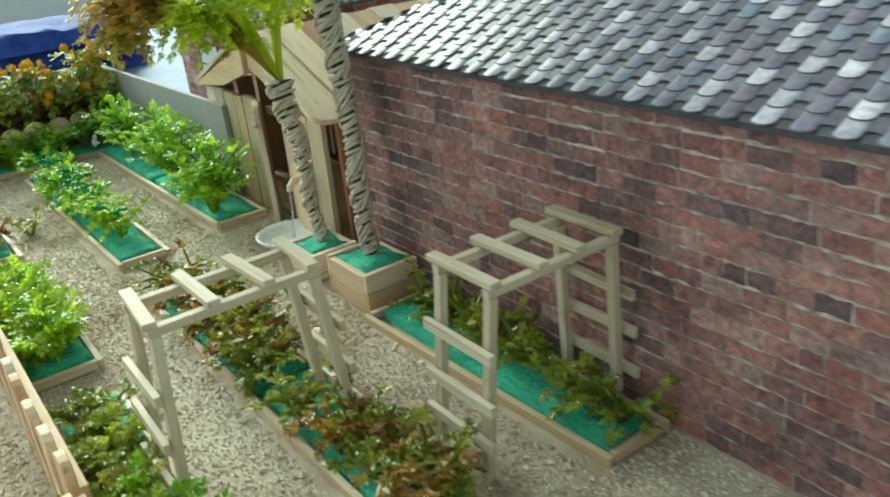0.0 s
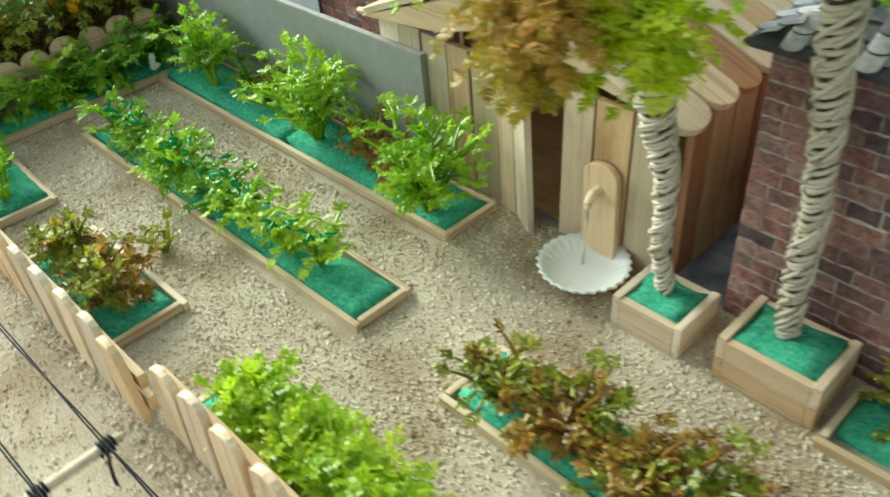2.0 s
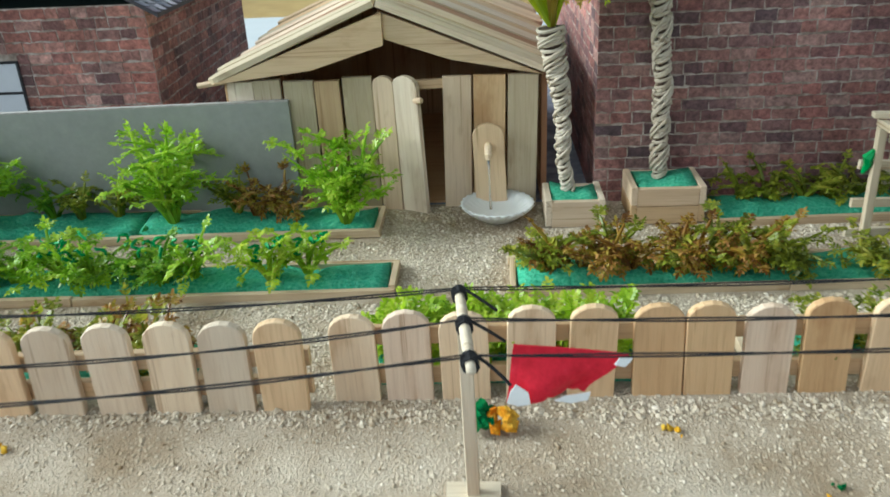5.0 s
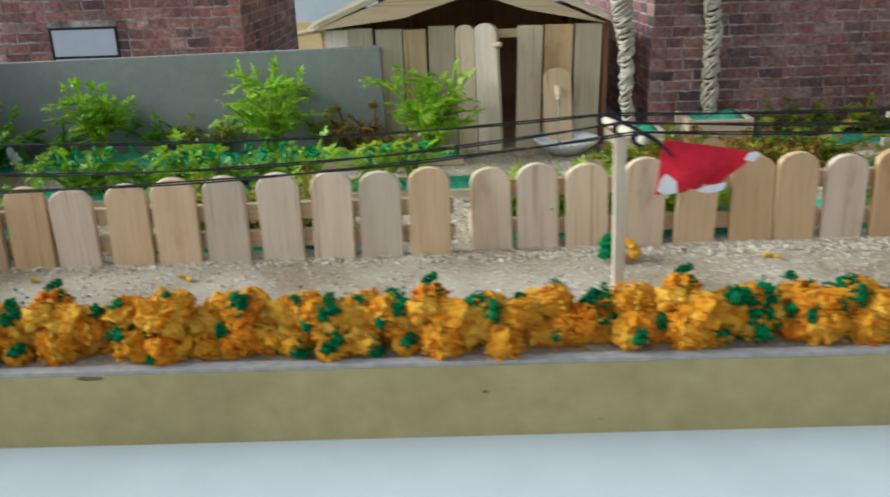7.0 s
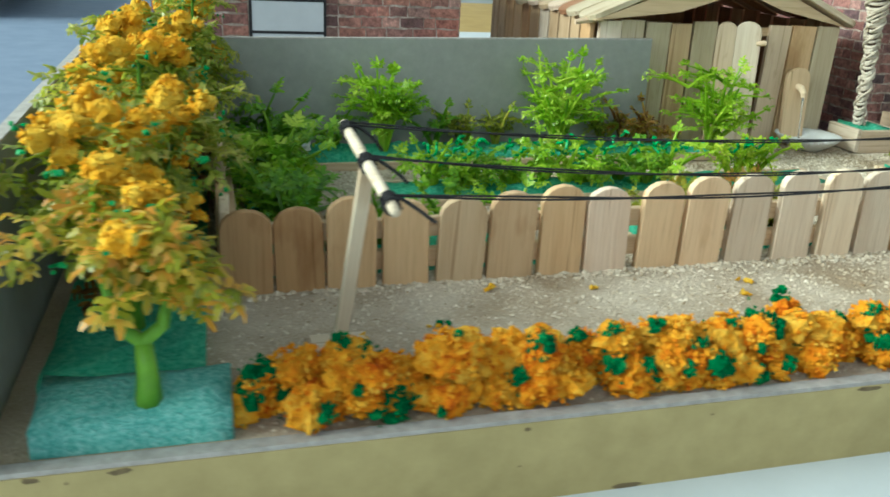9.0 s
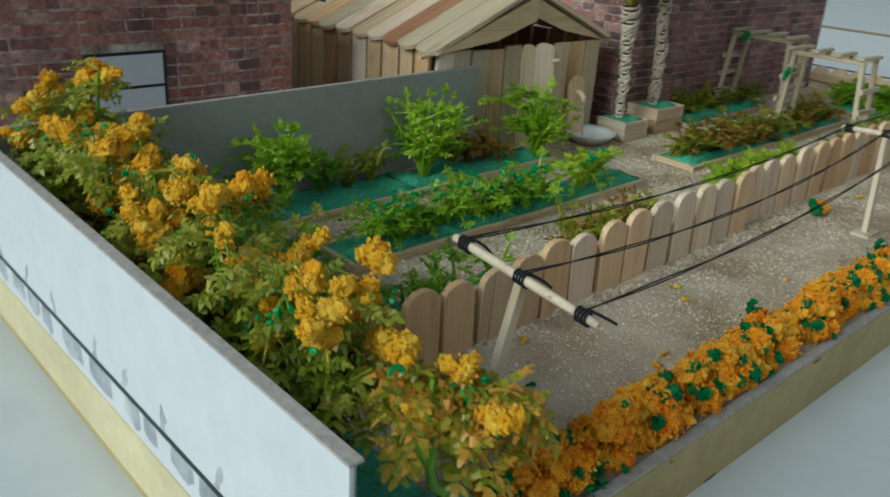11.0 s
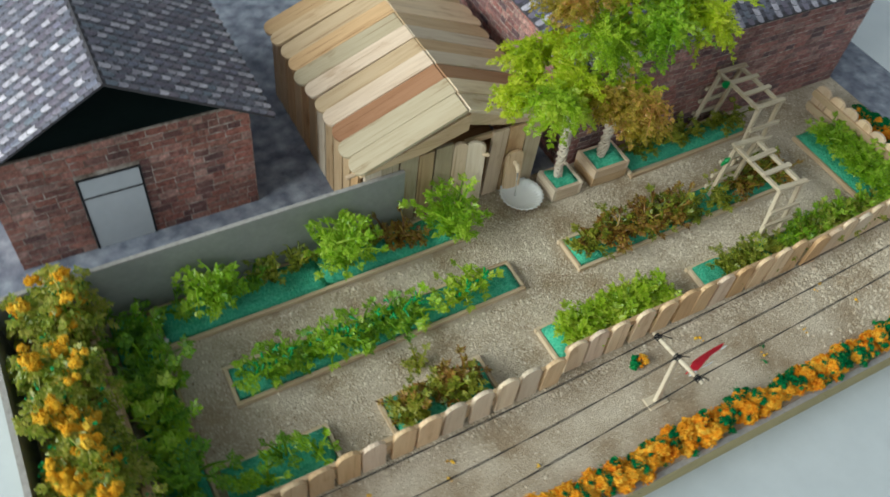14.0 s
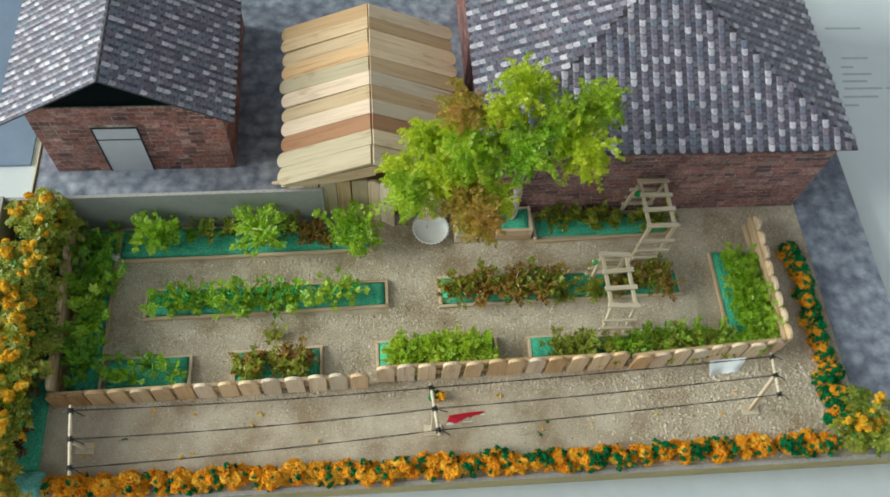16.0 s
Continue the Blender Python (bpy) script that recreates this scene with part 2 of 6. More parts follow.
class Shape:
    """Collects faces in centimetres and turns them into one mesh."""

    def __init__(self):
        self.v, self.f = [], []

    def add(self, verts, faces):
        n = len(self.v)
        self.v += [tuple(p) for p in verts]
        self.f += [tuple(i + n for i in face) for face in faces]
        return self

    def box(self, x0, x1, y0, y1, z0, z1):
        v = [(x, y, z) for z in (z0, z1) for y in (y0, y1) for x in (x0, x1)]
        return self.add(v, [(0, 2, 3, 1), (4, 5, 7, 6), (0, 1, 5, 4), (2, 6, 7, 3), (0, 4, 6, 2), (1, 3, 7, 5)])

    def prism(self, outline, lift):
        """A flat outline (3D points in order) given thickness along the vector lift."""
        n, lift = len(outline), Vector(lift)
        low = [Vector(p) for p in outline]
        v = low + [p + lift for p in low]
        faces = [tuple(range(n - 1, -1, -1)), tuple(range(n, 2 * n))]
        faces += [(i, (i + 1) % n, n + (i + 1) % n, n + i) for i in range(n)]
        return self.add(v, faces)

    def tube(self, points, radii, sides=6, cap=True):
        pts = [Vector(p) for p in points]
        if not isinstance(radii, (list, tuple)):
            radii = [radii] * len(pts)
        verts, faces = [], []
        up = Vector((0.3, 0.2, 1)).normalized()
        for i, p in enumerate(pts):
            d = (pts[min(i + 1, len(pts) - 1)] - pts[max(i - 1, 0)]).normalized()
            a = d.cross(up)
            if a.length < 1e-3:
                a = d.cross(Vector((1, 0, 0)))
            a.normalize()
            b = d.cross(a)
            for k in range(sides):
                w = 2 * math.pi * k / sides
                verts.append(p + radii[i] * (math.cos(w) * a + math.sin(w) * b))
        for i in range(len(pts) - 1):
            for k in range(sides):
                faces.append((i * sides + k, i * sides + (k + 1) % sides, (i + 1) * sides + (k + 1) % sides, (i + 1) * sides + k))
        if cap:
            faces += [tuple(range(sides - 1, -1, -1)), tuple(range((len(pts) - 1) * sides, len(pts) * sides))]
        return self.add(verts, faces)

    def crumb(self, centre, size, r):
        """A torn crumb of foam: a jittered icosahedron."""
        c, g = Vector(centre), (1 + 5**0.5) / 2
        base = [(-1, g, 0), (1, g, 0), (-1, -g, 0), (1, -g, 0), (0, -1, g), (0, 1, g), (0, -1, -g), (0, 1, -g), (g, 0, -1), (g, 0, 1), (-g, 0, -1), (-g, 0, 1)]
        turn = Euler((r.uniform(0, 6), r.uniform(0, 6), r.uniform(0, 6))).to_matrix()
        squash = Vector((r.uniform(0.7, 1.3), r.uniform(0.7, 1.3), r.uniform(0.6, 1.1)))
        v = []
        for p in base:
            q = turn @ Vector(p).normalized() * size * r.uniform(0.45, 1.5)
            v.append(c + Vector((q.x * squash.x, q.y * squash.y, q.z * squash.z)))
        f = [(0, 11, 5), (0, 5, 1), (0, 1, 7), (0, 7, 10), (0, 10, 11), (1, 5, 9), (5, 11, 4), (11, 10, 2), (10, 7, 6), (7, 1, 8), (3, 9, 4), (3, 4, 2), (3, 2, 6), (3, 6, 8), (3, 8, 9), (4, 9, 5), (2, 4, 11), (6, 2, 10), (8, 6, 7), (9, 8, 1)]
        return self.add(v, f)

    def leaf(self, base, direction, normal, length, lobes, r):
        """A small plastic leaf: a rib with blunt fingers to both sides and one at its end."""
        d, n = direction.normalized(), normal
        side = d.cross(n)
        if side.length < 1e-3:
            side = d.orthogonal()
        side.normalize()
        n = side.cross(d)
        whole = length * 0.98
        for k in range(lobes):
            if k == lobes - 1:
                root, w, reach = 0.52, r.uniform(-0.15, 0.15), whole * 0.48
            else:
                root, w, reach = 0.12 + 0.21 * (k // 2), (1 if k % 2 else -1) * r.uniform(0.8, 1.2), whole * r.uniform(0.36, 0.5) * (1 - 0.1 * (k // 2))
            a = d * math.cos(w) + side * math.sin(w)
            b = (side * math.cos(w) - d * math.sin(w)) * reach
            foot = base + d * (root * whole)
            bow, drop = n * (0.12 * reach), n * (-0.3 * reach * r.uniform(-0.7, 1.5))
            mid, tip = foot + a * (reach * 0.62) + bow, foot + a * reach + drop
            self.add([foot - b * 0.15, foot + b * 0.15, mid + b * 0.22, tip + b * 0.1, tip - b * 0.1, mid - b * 0.22], [(0, 5, 2, 1), (5, 4, 3, 2)])
        return self

    def granules(self, centre, size, r, count, low=0.03, high=0.065):
        """Angular granules of torn foam all over a ball."""
        c = Vector(centre)
        for _ in range(count):
            d = Vector((r.gauss(0, 1), r.gauss(0, 1), r.gauss(0.15, 1))).normalized()
            p = c + d * size * r.uniform(0.78, 1.14)
            p.z = max(p.z, 0.04)
            k = r.uniform(low, high)
            v = [(p.x + x * k * r.uniform(0.6, 1.4), p.y + y * k * r.uniform(0.6, 1.4), p.z + z * k * r.uniform(0.6, 1.4)) for x, y, z in ((1, 0.3, 0), (0, 1, 0.3), (-1, 0, -0.2), (0.2, -1, 0), (0, 0.2, 1), (0.1, 0, -1))]
            self.add(v, [(0, 1, 4), (1, 2, 4), (2, 3, 4), (3, 0, 4), (1, 0, 5), (2, 1, 5), (3, 2, 5), (0, 3, 5)])
        return self

    def puff(self, centre, size, r, fine=3, rough=0.5):
        """A torn lump of foam: a ball whose surface is broken up at two scales."""
        verts, faces = BALLS[fine]
        c, shift = Vector(centre), Vector((r.uniform(0, 90), r.uniform(0, 90), r.uniform(0, 90)))
        squash = Vector((r.uniform(0.8, 1.25), r.uniform(0.8, 1.2), r.uniform(0.75, 1.1)))
        v = []
        for p in verts:
            q = p * size + shift
            k = 1 + rough * (noise.noise(q * 5.5) + 0.75 * noise.noise(q * 12.0) + 0.4 * noise.noise(q * 26.0))
            v.append((c.x + p.x * squash.x * size * k, c.y + p.y * squash.y * size * k, max(0.02, c.z + p.z * squash.z * size * k)))
        return self.add(v, faces)

    def mesh(self, name, mat, smooth=False):
        me = bpy.data.meshes.new(name)
        me.from_pydata([(x * CM, y * CM, z * CM) for x, y, z in self.v], [], self.f)
        me.materials.append(mat)
        if smooth:
            me.shade_smooth()
        me.update()
        return me


def place(x, y, z, rx=0, ry=0, rz=0):
    """A pose from centimetres."""
    return pose(x * CM, y * CM, z * CM, rx, ry, rz)


def thing(name, at, label, category, group="", kind="", rz=0):
    ob = new(name)
    ob.empty_display_size = 0.005
    ob.matrix_basis = place(*at, 0, 0, rz)
    return tagged(ob, label, category, group, kind)


def part(name, data, mat, parent, label="", m=None, smooth=False, kind=""):
    """One mesh under a thing or a part, given in the world's centimetres (m: its own pose)."""
    me = data.mesh(name, mat, smooth) if isinstance(data, Shape) else data
    ob = new(name, me)
    ob.parent = parent
    ob.matrix_parent_inverse = parent.matrix_basis.inverted()
    ob.matrix_basis = m if m is not None else Matrix.Identity(4)
    return tagged(ob, label, kind=kind)


def single(name, data, mat, label, category, group="", kind="", m=None, smooth=False):
    """A thing, or piece of the setting, that is one mesh."""
    me = data.mesh(name, mat, smooth) if isinstance(data, Shape) else data
    ob = new(name, me)
    if m is not None:
        ob.matrix_basis = m
    return tagged(ob, label, category, group, kind)


STICKS = {}


def stick_mesh(length, width, thick, round0, round1, mat, skew0=0.0, skew1=0.0):
    """A craft stick along x from 0, its width along y, its thickness along z, with softened edges."""
    key = (round(length, 2), round(width, 2), round(thick, 2), round0, round1, mat.name, round(skew0, 2), round(skew1, 2))
    if key in STICKS:
        return STICKS[key]
    h = width / 2
    outline = []
    if round1:
        cap = min(h * 0.75, length * 0.4)
        outline += [(length - cap + cap * math.cos(a), h * math.sin(a)) for a in np.linspace(-math.pi / 2, math.pi / 2, 9)]
    else:
        outline += [(length - skew1 * h, -h), (length + skew1 * h, h)]
    if round0:
        cap = min(h * 0.75, length * 0.4)
        outline += [(cap - cap * math.cos(a), h * math.sin(a)) for a in np.linspace(math.pi / 2, -math.pi / 2, 9)]
    else:
        outline += [(skew0 * h, h), (-skew0 * h, -h)]
    c = min(thick * 0.1, width * 0.08)
    mx, k = length / 2, len(outline)
    inner = [(x + (c if x < mx else -c) * 0.8, y + (c if y < 0 else -c) * 0.8) for x, y in outline]
    s = Shape()
    v = [(x, y, -thick / 2) for x, y in inner] + [(x, y, -thick / 2 + c) for x, y in outline] + [(x, y, thick / 2 - c) for x, y in outline] + [(x, y, thick / 2) for x, y in inner]
    f = [tuple(range(k - 1, -1, -1)), tuple(range(3 * k, 4 * k))]
    for lay in range(3):
        f += [(lay * k + i, lay * k + (i + 1) % k, (lay + 1) * k + (i + 1) % k, (lay + 1) * k + i) for i in range(k)]
    s.add(v, f)
    STICKS[key] = s.mesh("stick", mat)
    return STICKS[key]


def frame_of(origin, along, face):
    """A pose whose x runs along, whose z looks to face, at origin (centimetres)."""
    x = Vector(along).normalized()
    z = Vector(face)
    z = (z - x * z.dot(x)).normalized()
    y = z.cross(x)
    m = Matrix((x, y, z)).transposed().to_4x4()
    m.translation = Vector(origin) * CM
    return m


def stick(name, parent, start, end, face, width, thick, mat, round0=False, round1=False, label="", skew0=0.0, skew1=0.0):
    a, b = Vector(start), Vector(end)
    me = stick_mesh((b - a).length, width, thick, round0, round1, mat, skew0, skew1)
    return part(name, me, mat, parent, label, frame_of(a, b - a, face))


def blob_slab(x0, x1, y0, y1, z0, z1, r, rough=0.08, step=0.35):
    """A cut piece of sponge: an uneven top and soft sides."""
    nx, ny = max(3, int((x1 - x0) / step)), max(3, int((y1 - y0) / step))
    s, v, f = Shape(), [], []
    ox, oy = r.uniform(0, 50), r.uniform(0, 50)
    for j in range(ny + 1):
        for i in range(nx + 1):
            x, y = x0 + (x1 - x0) * i / nx, y0 + (y1 - y0) * j / ny
            z = z1 + rough * 2.2 * noise.noise(((x + ox) * 0.9, (y + oy) * 0.9, 0)) + rough * noise.noise(((x + ox) * 3, (y + oy) * 3, 4))
            if i in (0, nx) or j in (0, ny):
                z -= 0.10
            v.append((x, y, z))
    w = nx + 1
    f += [(j * w + i, j * w + i + 1, (j + 1) * w + i + 1, (j + 1) * w + i) for j in range(ny) for i in range(nx)]
    rim = [i for i in range(w)] + [j * w + nx for j in range(1, ny + 1)] + [ny * w + i for i in range(nx - 1, -1, -1)] + [j * w for j in range(ny - 1, 0, -1)]
    n = len(v)
    v += [(v[i][0], v[i][1], z0) for i in rim]
    f += [(rim[k], n + k, n + (k + 1) % len(rim), rim[(k + 1) % len(rim)]) for k in range(len(rim))]
    f.append(tuple(n + k for k in range(len(rim))))
    return s.add(v, f)


# ---------------------------------------------------------------- the room, the table and the board
TABLE_Z = -1.5


def room():
    room_z0, room_z1 = TABLE_Z - 75, 265
    s = Shape().box(-310, 190, -210, 230, room_z0 - 4, room_z0)
    single("floor", s, PLAIN_DARK, "dark floor of the room", "floor", kind="structure")
    single("ceiling", Shape().box(-310, 190, -210, 230, room_z1, room_z1 + 5), ROOM_PAINT, "ceiling painted in a shaded blue grey", "ceiling", kind="structure")
    s = Shape().box(-310, 190, 230, 236, room_z0, room_z1)
    single("wall_north", s, ROOM_PAINT, "room wall painted in a shaded blue grey", "wall", kind="structure")
    single("wall_east", Shape().box(190, 196, -210, 230, room_z0, room_z1), ROOM_PAINT, "room wall painted in a shaded blue grey", "wall", kind="structure")
    s = Shape()
    s.box(-316, -310, -210, -120, room_z0, room_z1).box(-316, -310, 165, 230, room_z0, room_z1)
    s.box(-316, -310, -120, 165, room_z0, 60).box(-316, -310, -120, 165, 255, room_z1)
    single("wall_west", s, ROOM_PAINT, "wall with an opening, painted in a shaded blue grey", "wall", kind="structure")
    # the south opening is added behind the fill lamp
    s = Shape()
    s.box(-310, -70, -216, -210, room_z0, room_z1).box(125, 190, -216, -210, room_z0, room_z1)
    s.box(-70, 125, -216, -210, room_z0, 40).box(-70, 125, -216, -210, 190, room_z1)
    single("wall_south", s, ROOM_PAINT, "wall with an opening, painted in a shaded blue grey", "wall", kind="structure")
    t = thing("table", (25, 10, room_z0), "tan wooden table below the white sheet", "table")
    part("tabletop", Shape().box(-60, 98.5, -80, 98, TABLE_Z - 3, TABLE_Z - 0.06), STOOL_WOOD, t)
    for x in (-52, 92):
        for y in (-73, 91):
            part("leg", Shape().box(x - 2.5, x + 2.5, y - 2.5, y + 2.5, room_z0, TABLE_Z - 3), STOOL_WOOD, t)
    single("table_sheet", Shape().box(-59, 95, -79, 61.5, TABLE_Z - 0.058, TABLE_Z), TABLE, "smooth white sheet spread over the table", "table cover")
    # part of the tabletop, covered in brighter white in place of stronger light
    single("white_board", Shape().box(65.9, 95, -30, 61, TABLE_Z + 0.002, TABLE_Z + 0.05), SHEET_PAPER, "white sheet added to brighten the far tabletop", "board")
    single("dark_seam", Shape().box(65.35, 65.88, -30, 61, TABLE_Z + 0.002, TABLE_Z + 0.06), PLAIN_DARK, "thin dark seam between the paper and the white tabletop", "strip")
    far = thing("side_table", (150, 20, room_z0), "white side table beyond the tan one", "table")
    part("tabletop", Shape().box(108, 188, -60, 120, -6.0, -3.0), SHEET_PAPER, far)
    for x in (112, 184):
        for y in (-56, 116):
            part("leg", Shape().box(x - 2.5, x + 2.5, y - 2.5, y + 2.5, room_z0, -6.0), SHEET_PAPER, far)
    # slab added to draw the dark band behind the model
    single("dark_board", Shape().box(-6, 32, 33.9, 41.6, TABLE_Z, TABLE_Z + 0.3), PLAIN_DARK, "flat dark green slab for the dark band behind the model", "board")
    # added sheet: its blue grey colour stands for the backdrop in shade
    single("blue_grey_mat", Shape().box(-58.5, -4.5, 17, 97, TABLE_Z + 0.002, TABLE_Z + 0.2), SHADED_BACKDROP, "blue grey sheet added for the shaded backdrop", "mat")
    paper = thing("paper_sheet", (62, 14, TABLE_Z), "white paper sheet with faint printed lines", "paper")
    part("sheet", Shape().box(51.6, 65.3, -30, 46, TABLE_Z, TABLE_Z + 0.03), SHEET_PAPER, paper)
    for x0, x1, y in ((54.8, 57.8, 28.7), (55.2, 57.4, 25.6), (54.9, 55.9, 24.7), (54.8, 57.2, 24.0), (54.6, 56.6, 23.3), (54.5, 57.6, 22.6), (57.9, 60.2, 22.6), (54.2, 57.0, 21.8), (54.0, 55.2, 21.0)):
        part("text_bar", Shape().box(x0, x1, y - 0.09, y + 0.09, TABLE_Z + 0.031, TABLE_Z + 0.035), FAINT_INK, paper)
    stool = thing("stool", (-30, 74, TABLE_Z), "low brown wooden stool standing on the table", "stool")
    part("seat", Shape().box(-44, -17, 62, 86, 2.2, 5.2), STOOL_BROWN, stool)
    for x, y in ((-42, 64), (-20, 64), (-42, 84), (-20, 84)):
        part("leg", Shape().prism([(x - 1.3, y - 1.3, TABLE_Z), (x + 1.3, y - 1.3, TABLE_Z), (x + 1.3, y + 1.3, TABLE_Z), (x - 1.3, y + 1.3, TABLE_Z)], (0, 0, 2.2 - TABLE_Z)), STOOL_BROWN, stool)
    cloth_pile = thing("blue_cloth", (-36, 10, TABLE_Z), "folded deep blue cloth on the table", "cloth")
    r = random.Random(2)
    for k in range(3):
        part("fold", blob_slab(-44 + k, -32 + k, 6 + k, 22 - k, TABLE_Z + 1.6 * k, TABLE_Z + 1.6 * (k + 1), r, 0.3, 1.2), BLUE_CLOTH, cloth_pile, smooth=True)


room()

# The board that carries the garden, and the printed paving of the yards behind it.
single("ground", Shape().box(-3.3, 46.6, -5.45, 11.6, -0.35, 0.0), SAND, "pale sand glued over the whole garden board", "ground", kind="structure")
single("board", Shape().box(-3.4, 51, -5.455, 33.8, TABLE_Z, -0.36).box(-3.4, 51, -5.72, -5.457, TABLE_Z, -0.03), YELLOW_TAPE, "thick board with a cream edge under the garden", "board", kind="structure")
DIRT = speckled("brown_dirt", [(0.3, (0.10, 0.075, 0.04)), (0.7, (0.20, 0.15, 0.08))], 400, 0.8)
scuffs = random.Random(31)
for k in range(26):
    x, z, w = scuffs.uniform(-3.2, 50.5), scuffs.uniform(TABLE_Z + 0.1, -0.1), scuffs.uniform(0.015, 0.055)
    if k % 5 == 0:
        z, w = scuffs.choice((-0.08, TABLE_Z + 0.05)), scuffs.uniform(0.1, 0.5)
    ring = [(x + w * math.cos(a) * scuffs.uniform(0.6, 1.3), -5.7205, z + min(w, 0.06) * math.sin(a) * scuffs.uniform(0.5, 1.2)) for a in (0, 1.05, 2.1, 3.14, 4.2, 5.24)]
    single("dirt_speck", Shape().prism(ring, (0, -0.004, 0)), DIRT, "small brown dirt speck on the board edge", "dirt", "board specks", kind="stuff")
single("trim", Shape().box(-3.3, 51, -5.70, -5.46, -0.028, 0.05), CARD_EDGE, "grey raw card lip along the front edge", "trim", kind="structure")


def paving_material():
    m, nt, b = material("printed_grey_paving", 0.7, spec=0.25)
    v = object_coords(nt, (1, 1, 1), False)
    vo = node(nt, "ShaderNodeTexVoronoi", Scale=120.0)
    nt.links.new(v, vo.inputs["Vector"])
    c = ramp(nt, vo.outputs["Distance"], [(0.1, (0.33, 0.35, 0.41)), (0.5, (0.25, 0.27, 0.32)), (0.8, (0.18, 0.19, 0.24))])
    c = mix(nt, c, ramp(nt, noise_at(nt, v, 130, 5), [(0.35, (0.65, 0.68, 0.75)), (0.65, (1.3, 1.3, 1.32))]), 1.0, "MULTIPLY")
    nt.links.new(c, b.inputs["Base Color"])
    return m


PAVING = paving_material()
single("pavement", Shape().box(-3.3, 51, 11.62, 33.8, -0.34, 0.0).box(46.62, 51, -5.45, 11.6, -0.34, 0.0), PAVING, "grey blue printed paving paper round the houses", "pavement", kind="structure")


# ---------------------------------------------------------------- card walls
# lit copy of the board edge: the stronger light here is in its colour
LIT_EDGE = speckled("lit_cream_board_edge", [(0.25, (0.56, 0.49, 0.30)), (0.75, (0.66, 0.60, 0.40))], 160, 0.55, 0.15, 0.0003, broad=(25, (0.86, 0.86, 0.84), (1.05, 1.05, 1.05)))
SMEAR = speckled("smeared_grey_ink", [(0.3, (0.20, 0.22, 0.25)), (0.5, (0.34, 0.37, 0.41)), (0.7, (0.52, 0.56, 0.60))], 90, 0.7)


def bend_flat(y, z, r):
    """The outline of one short crooked brush stroke that rises from a line."""
    left, right, lean = [], [], r.uniform(-0.25, 0.25)
    for k in range(5):
        c, w = y + lean * k * 0.4 + r.uniform(-0.05, 0.05), (0.1, 0.06, 0.09, 0.07, 0.03)[k] * r.uniform(0.8, 1.6)
        left.append((c - w, z + k * 0.13))
        right.append((c + w, z + k * 0.13))
    return left + right[::-1]


def card_wall(name, at, s, edge, label):
    t = thing(name, at, label, "wall", kind="structure")
    part("panel", s, GREY_CARD, t)
    part("edge", edge, CARD_EDGE, t)


card_wall("wall_grey_back", (6, 11.2, 0), Shape().prism([(-3.2, 11.12, 0), (15.2, 11.12, 0), (15.12, 11.12, 3.86), (-3.2, 11.12, 3.60)], (0, 0.2, 0)), Shape().prism([(-3.2, 11.12, 3.602), (15.12, 11.12, 3.862), (15.12, 11.12, 3.91), (-3.2, 11.12, 3.65)], (0, 0.2, 0)), "grey card wall between garden and yard")
t = thing("wall_white_side", (-3.4, 3, 0), "tall card wall, grey inside and white outside", "wall", kind="structure")
part("panel", Shape().prism([(-3.37, -5.6, 0), (-3.37, 11.32, 0), (-3.37, 11.32, 3.78), (-3.37, -5.6, 3.53)], (0.15, 0, 0)), GREY_CARD, t)
part("outer_face", Shape().prism([(-3.44, -5.75, 0.1), (-3.44, 11.32, 0.1), (-3.44, 11.32, 3.78), (-3.44, -5.75, 3.53)], (0.068, 0, 0)), WHITE_CARD, t, "white outer paper")
part("edge", Shape().prism([(-3.44, -5.75, 3.532), (-3.44, 11.32, 3.782), (-3.44, 11.32, 3.83), (-3.44, -5.75, 3.58)], (0.22, 0, 0)), CARD_EDGE, t)
part("ink_line", Shape().box(-3.452, -3.441, -5.75, 11.3, 0.80, 0.92), PLAIN_DARK, t, "dark line along the foot")
part("foot_edge", Shape().box(-3.47, -3.401, -5.72, 33.8, TABLE_Z + 0.35, 0.098), LIT_EDGE, t, "cream edge of the board below the wall")
# the ink has run: grey brushed patches below the line and strokes above it
wr = random.Random(9)
y = -5.4
while y < 11:
    long = wr.uniform(0.5, 1.3)
    ring = [(-3.4415, y + u * long, z) for u, z in ((0, 0.3 + wr.uniform(0, 0.2)), (0.3, wr.uniform(0.12, 0.4)), (0.7, wr.uniform(0.12, 0.4)), (1, 0.35 + wr.uniform(0, 0.2)), (0.96, 0.76), (0.5, 0.79), (0.04, 0.74))]
    part("grey_smudge", Shape().prism(ring, (-0.003, 0, 0)), SMEAR, t)
    y += long + wr.uniform(0.1, 0.7)
for k in range(8):
    y, z = -4.5 + k * 1.95 + wr.uniform(-0.6, 0.6), 0.95
    pts = bend_flat(y, z, wr)
    part("grey_smudge", Shape().prism([(-3.4415, p, q) for p, q in pts], (-0.003, 0, 0)), SMEAR, t)


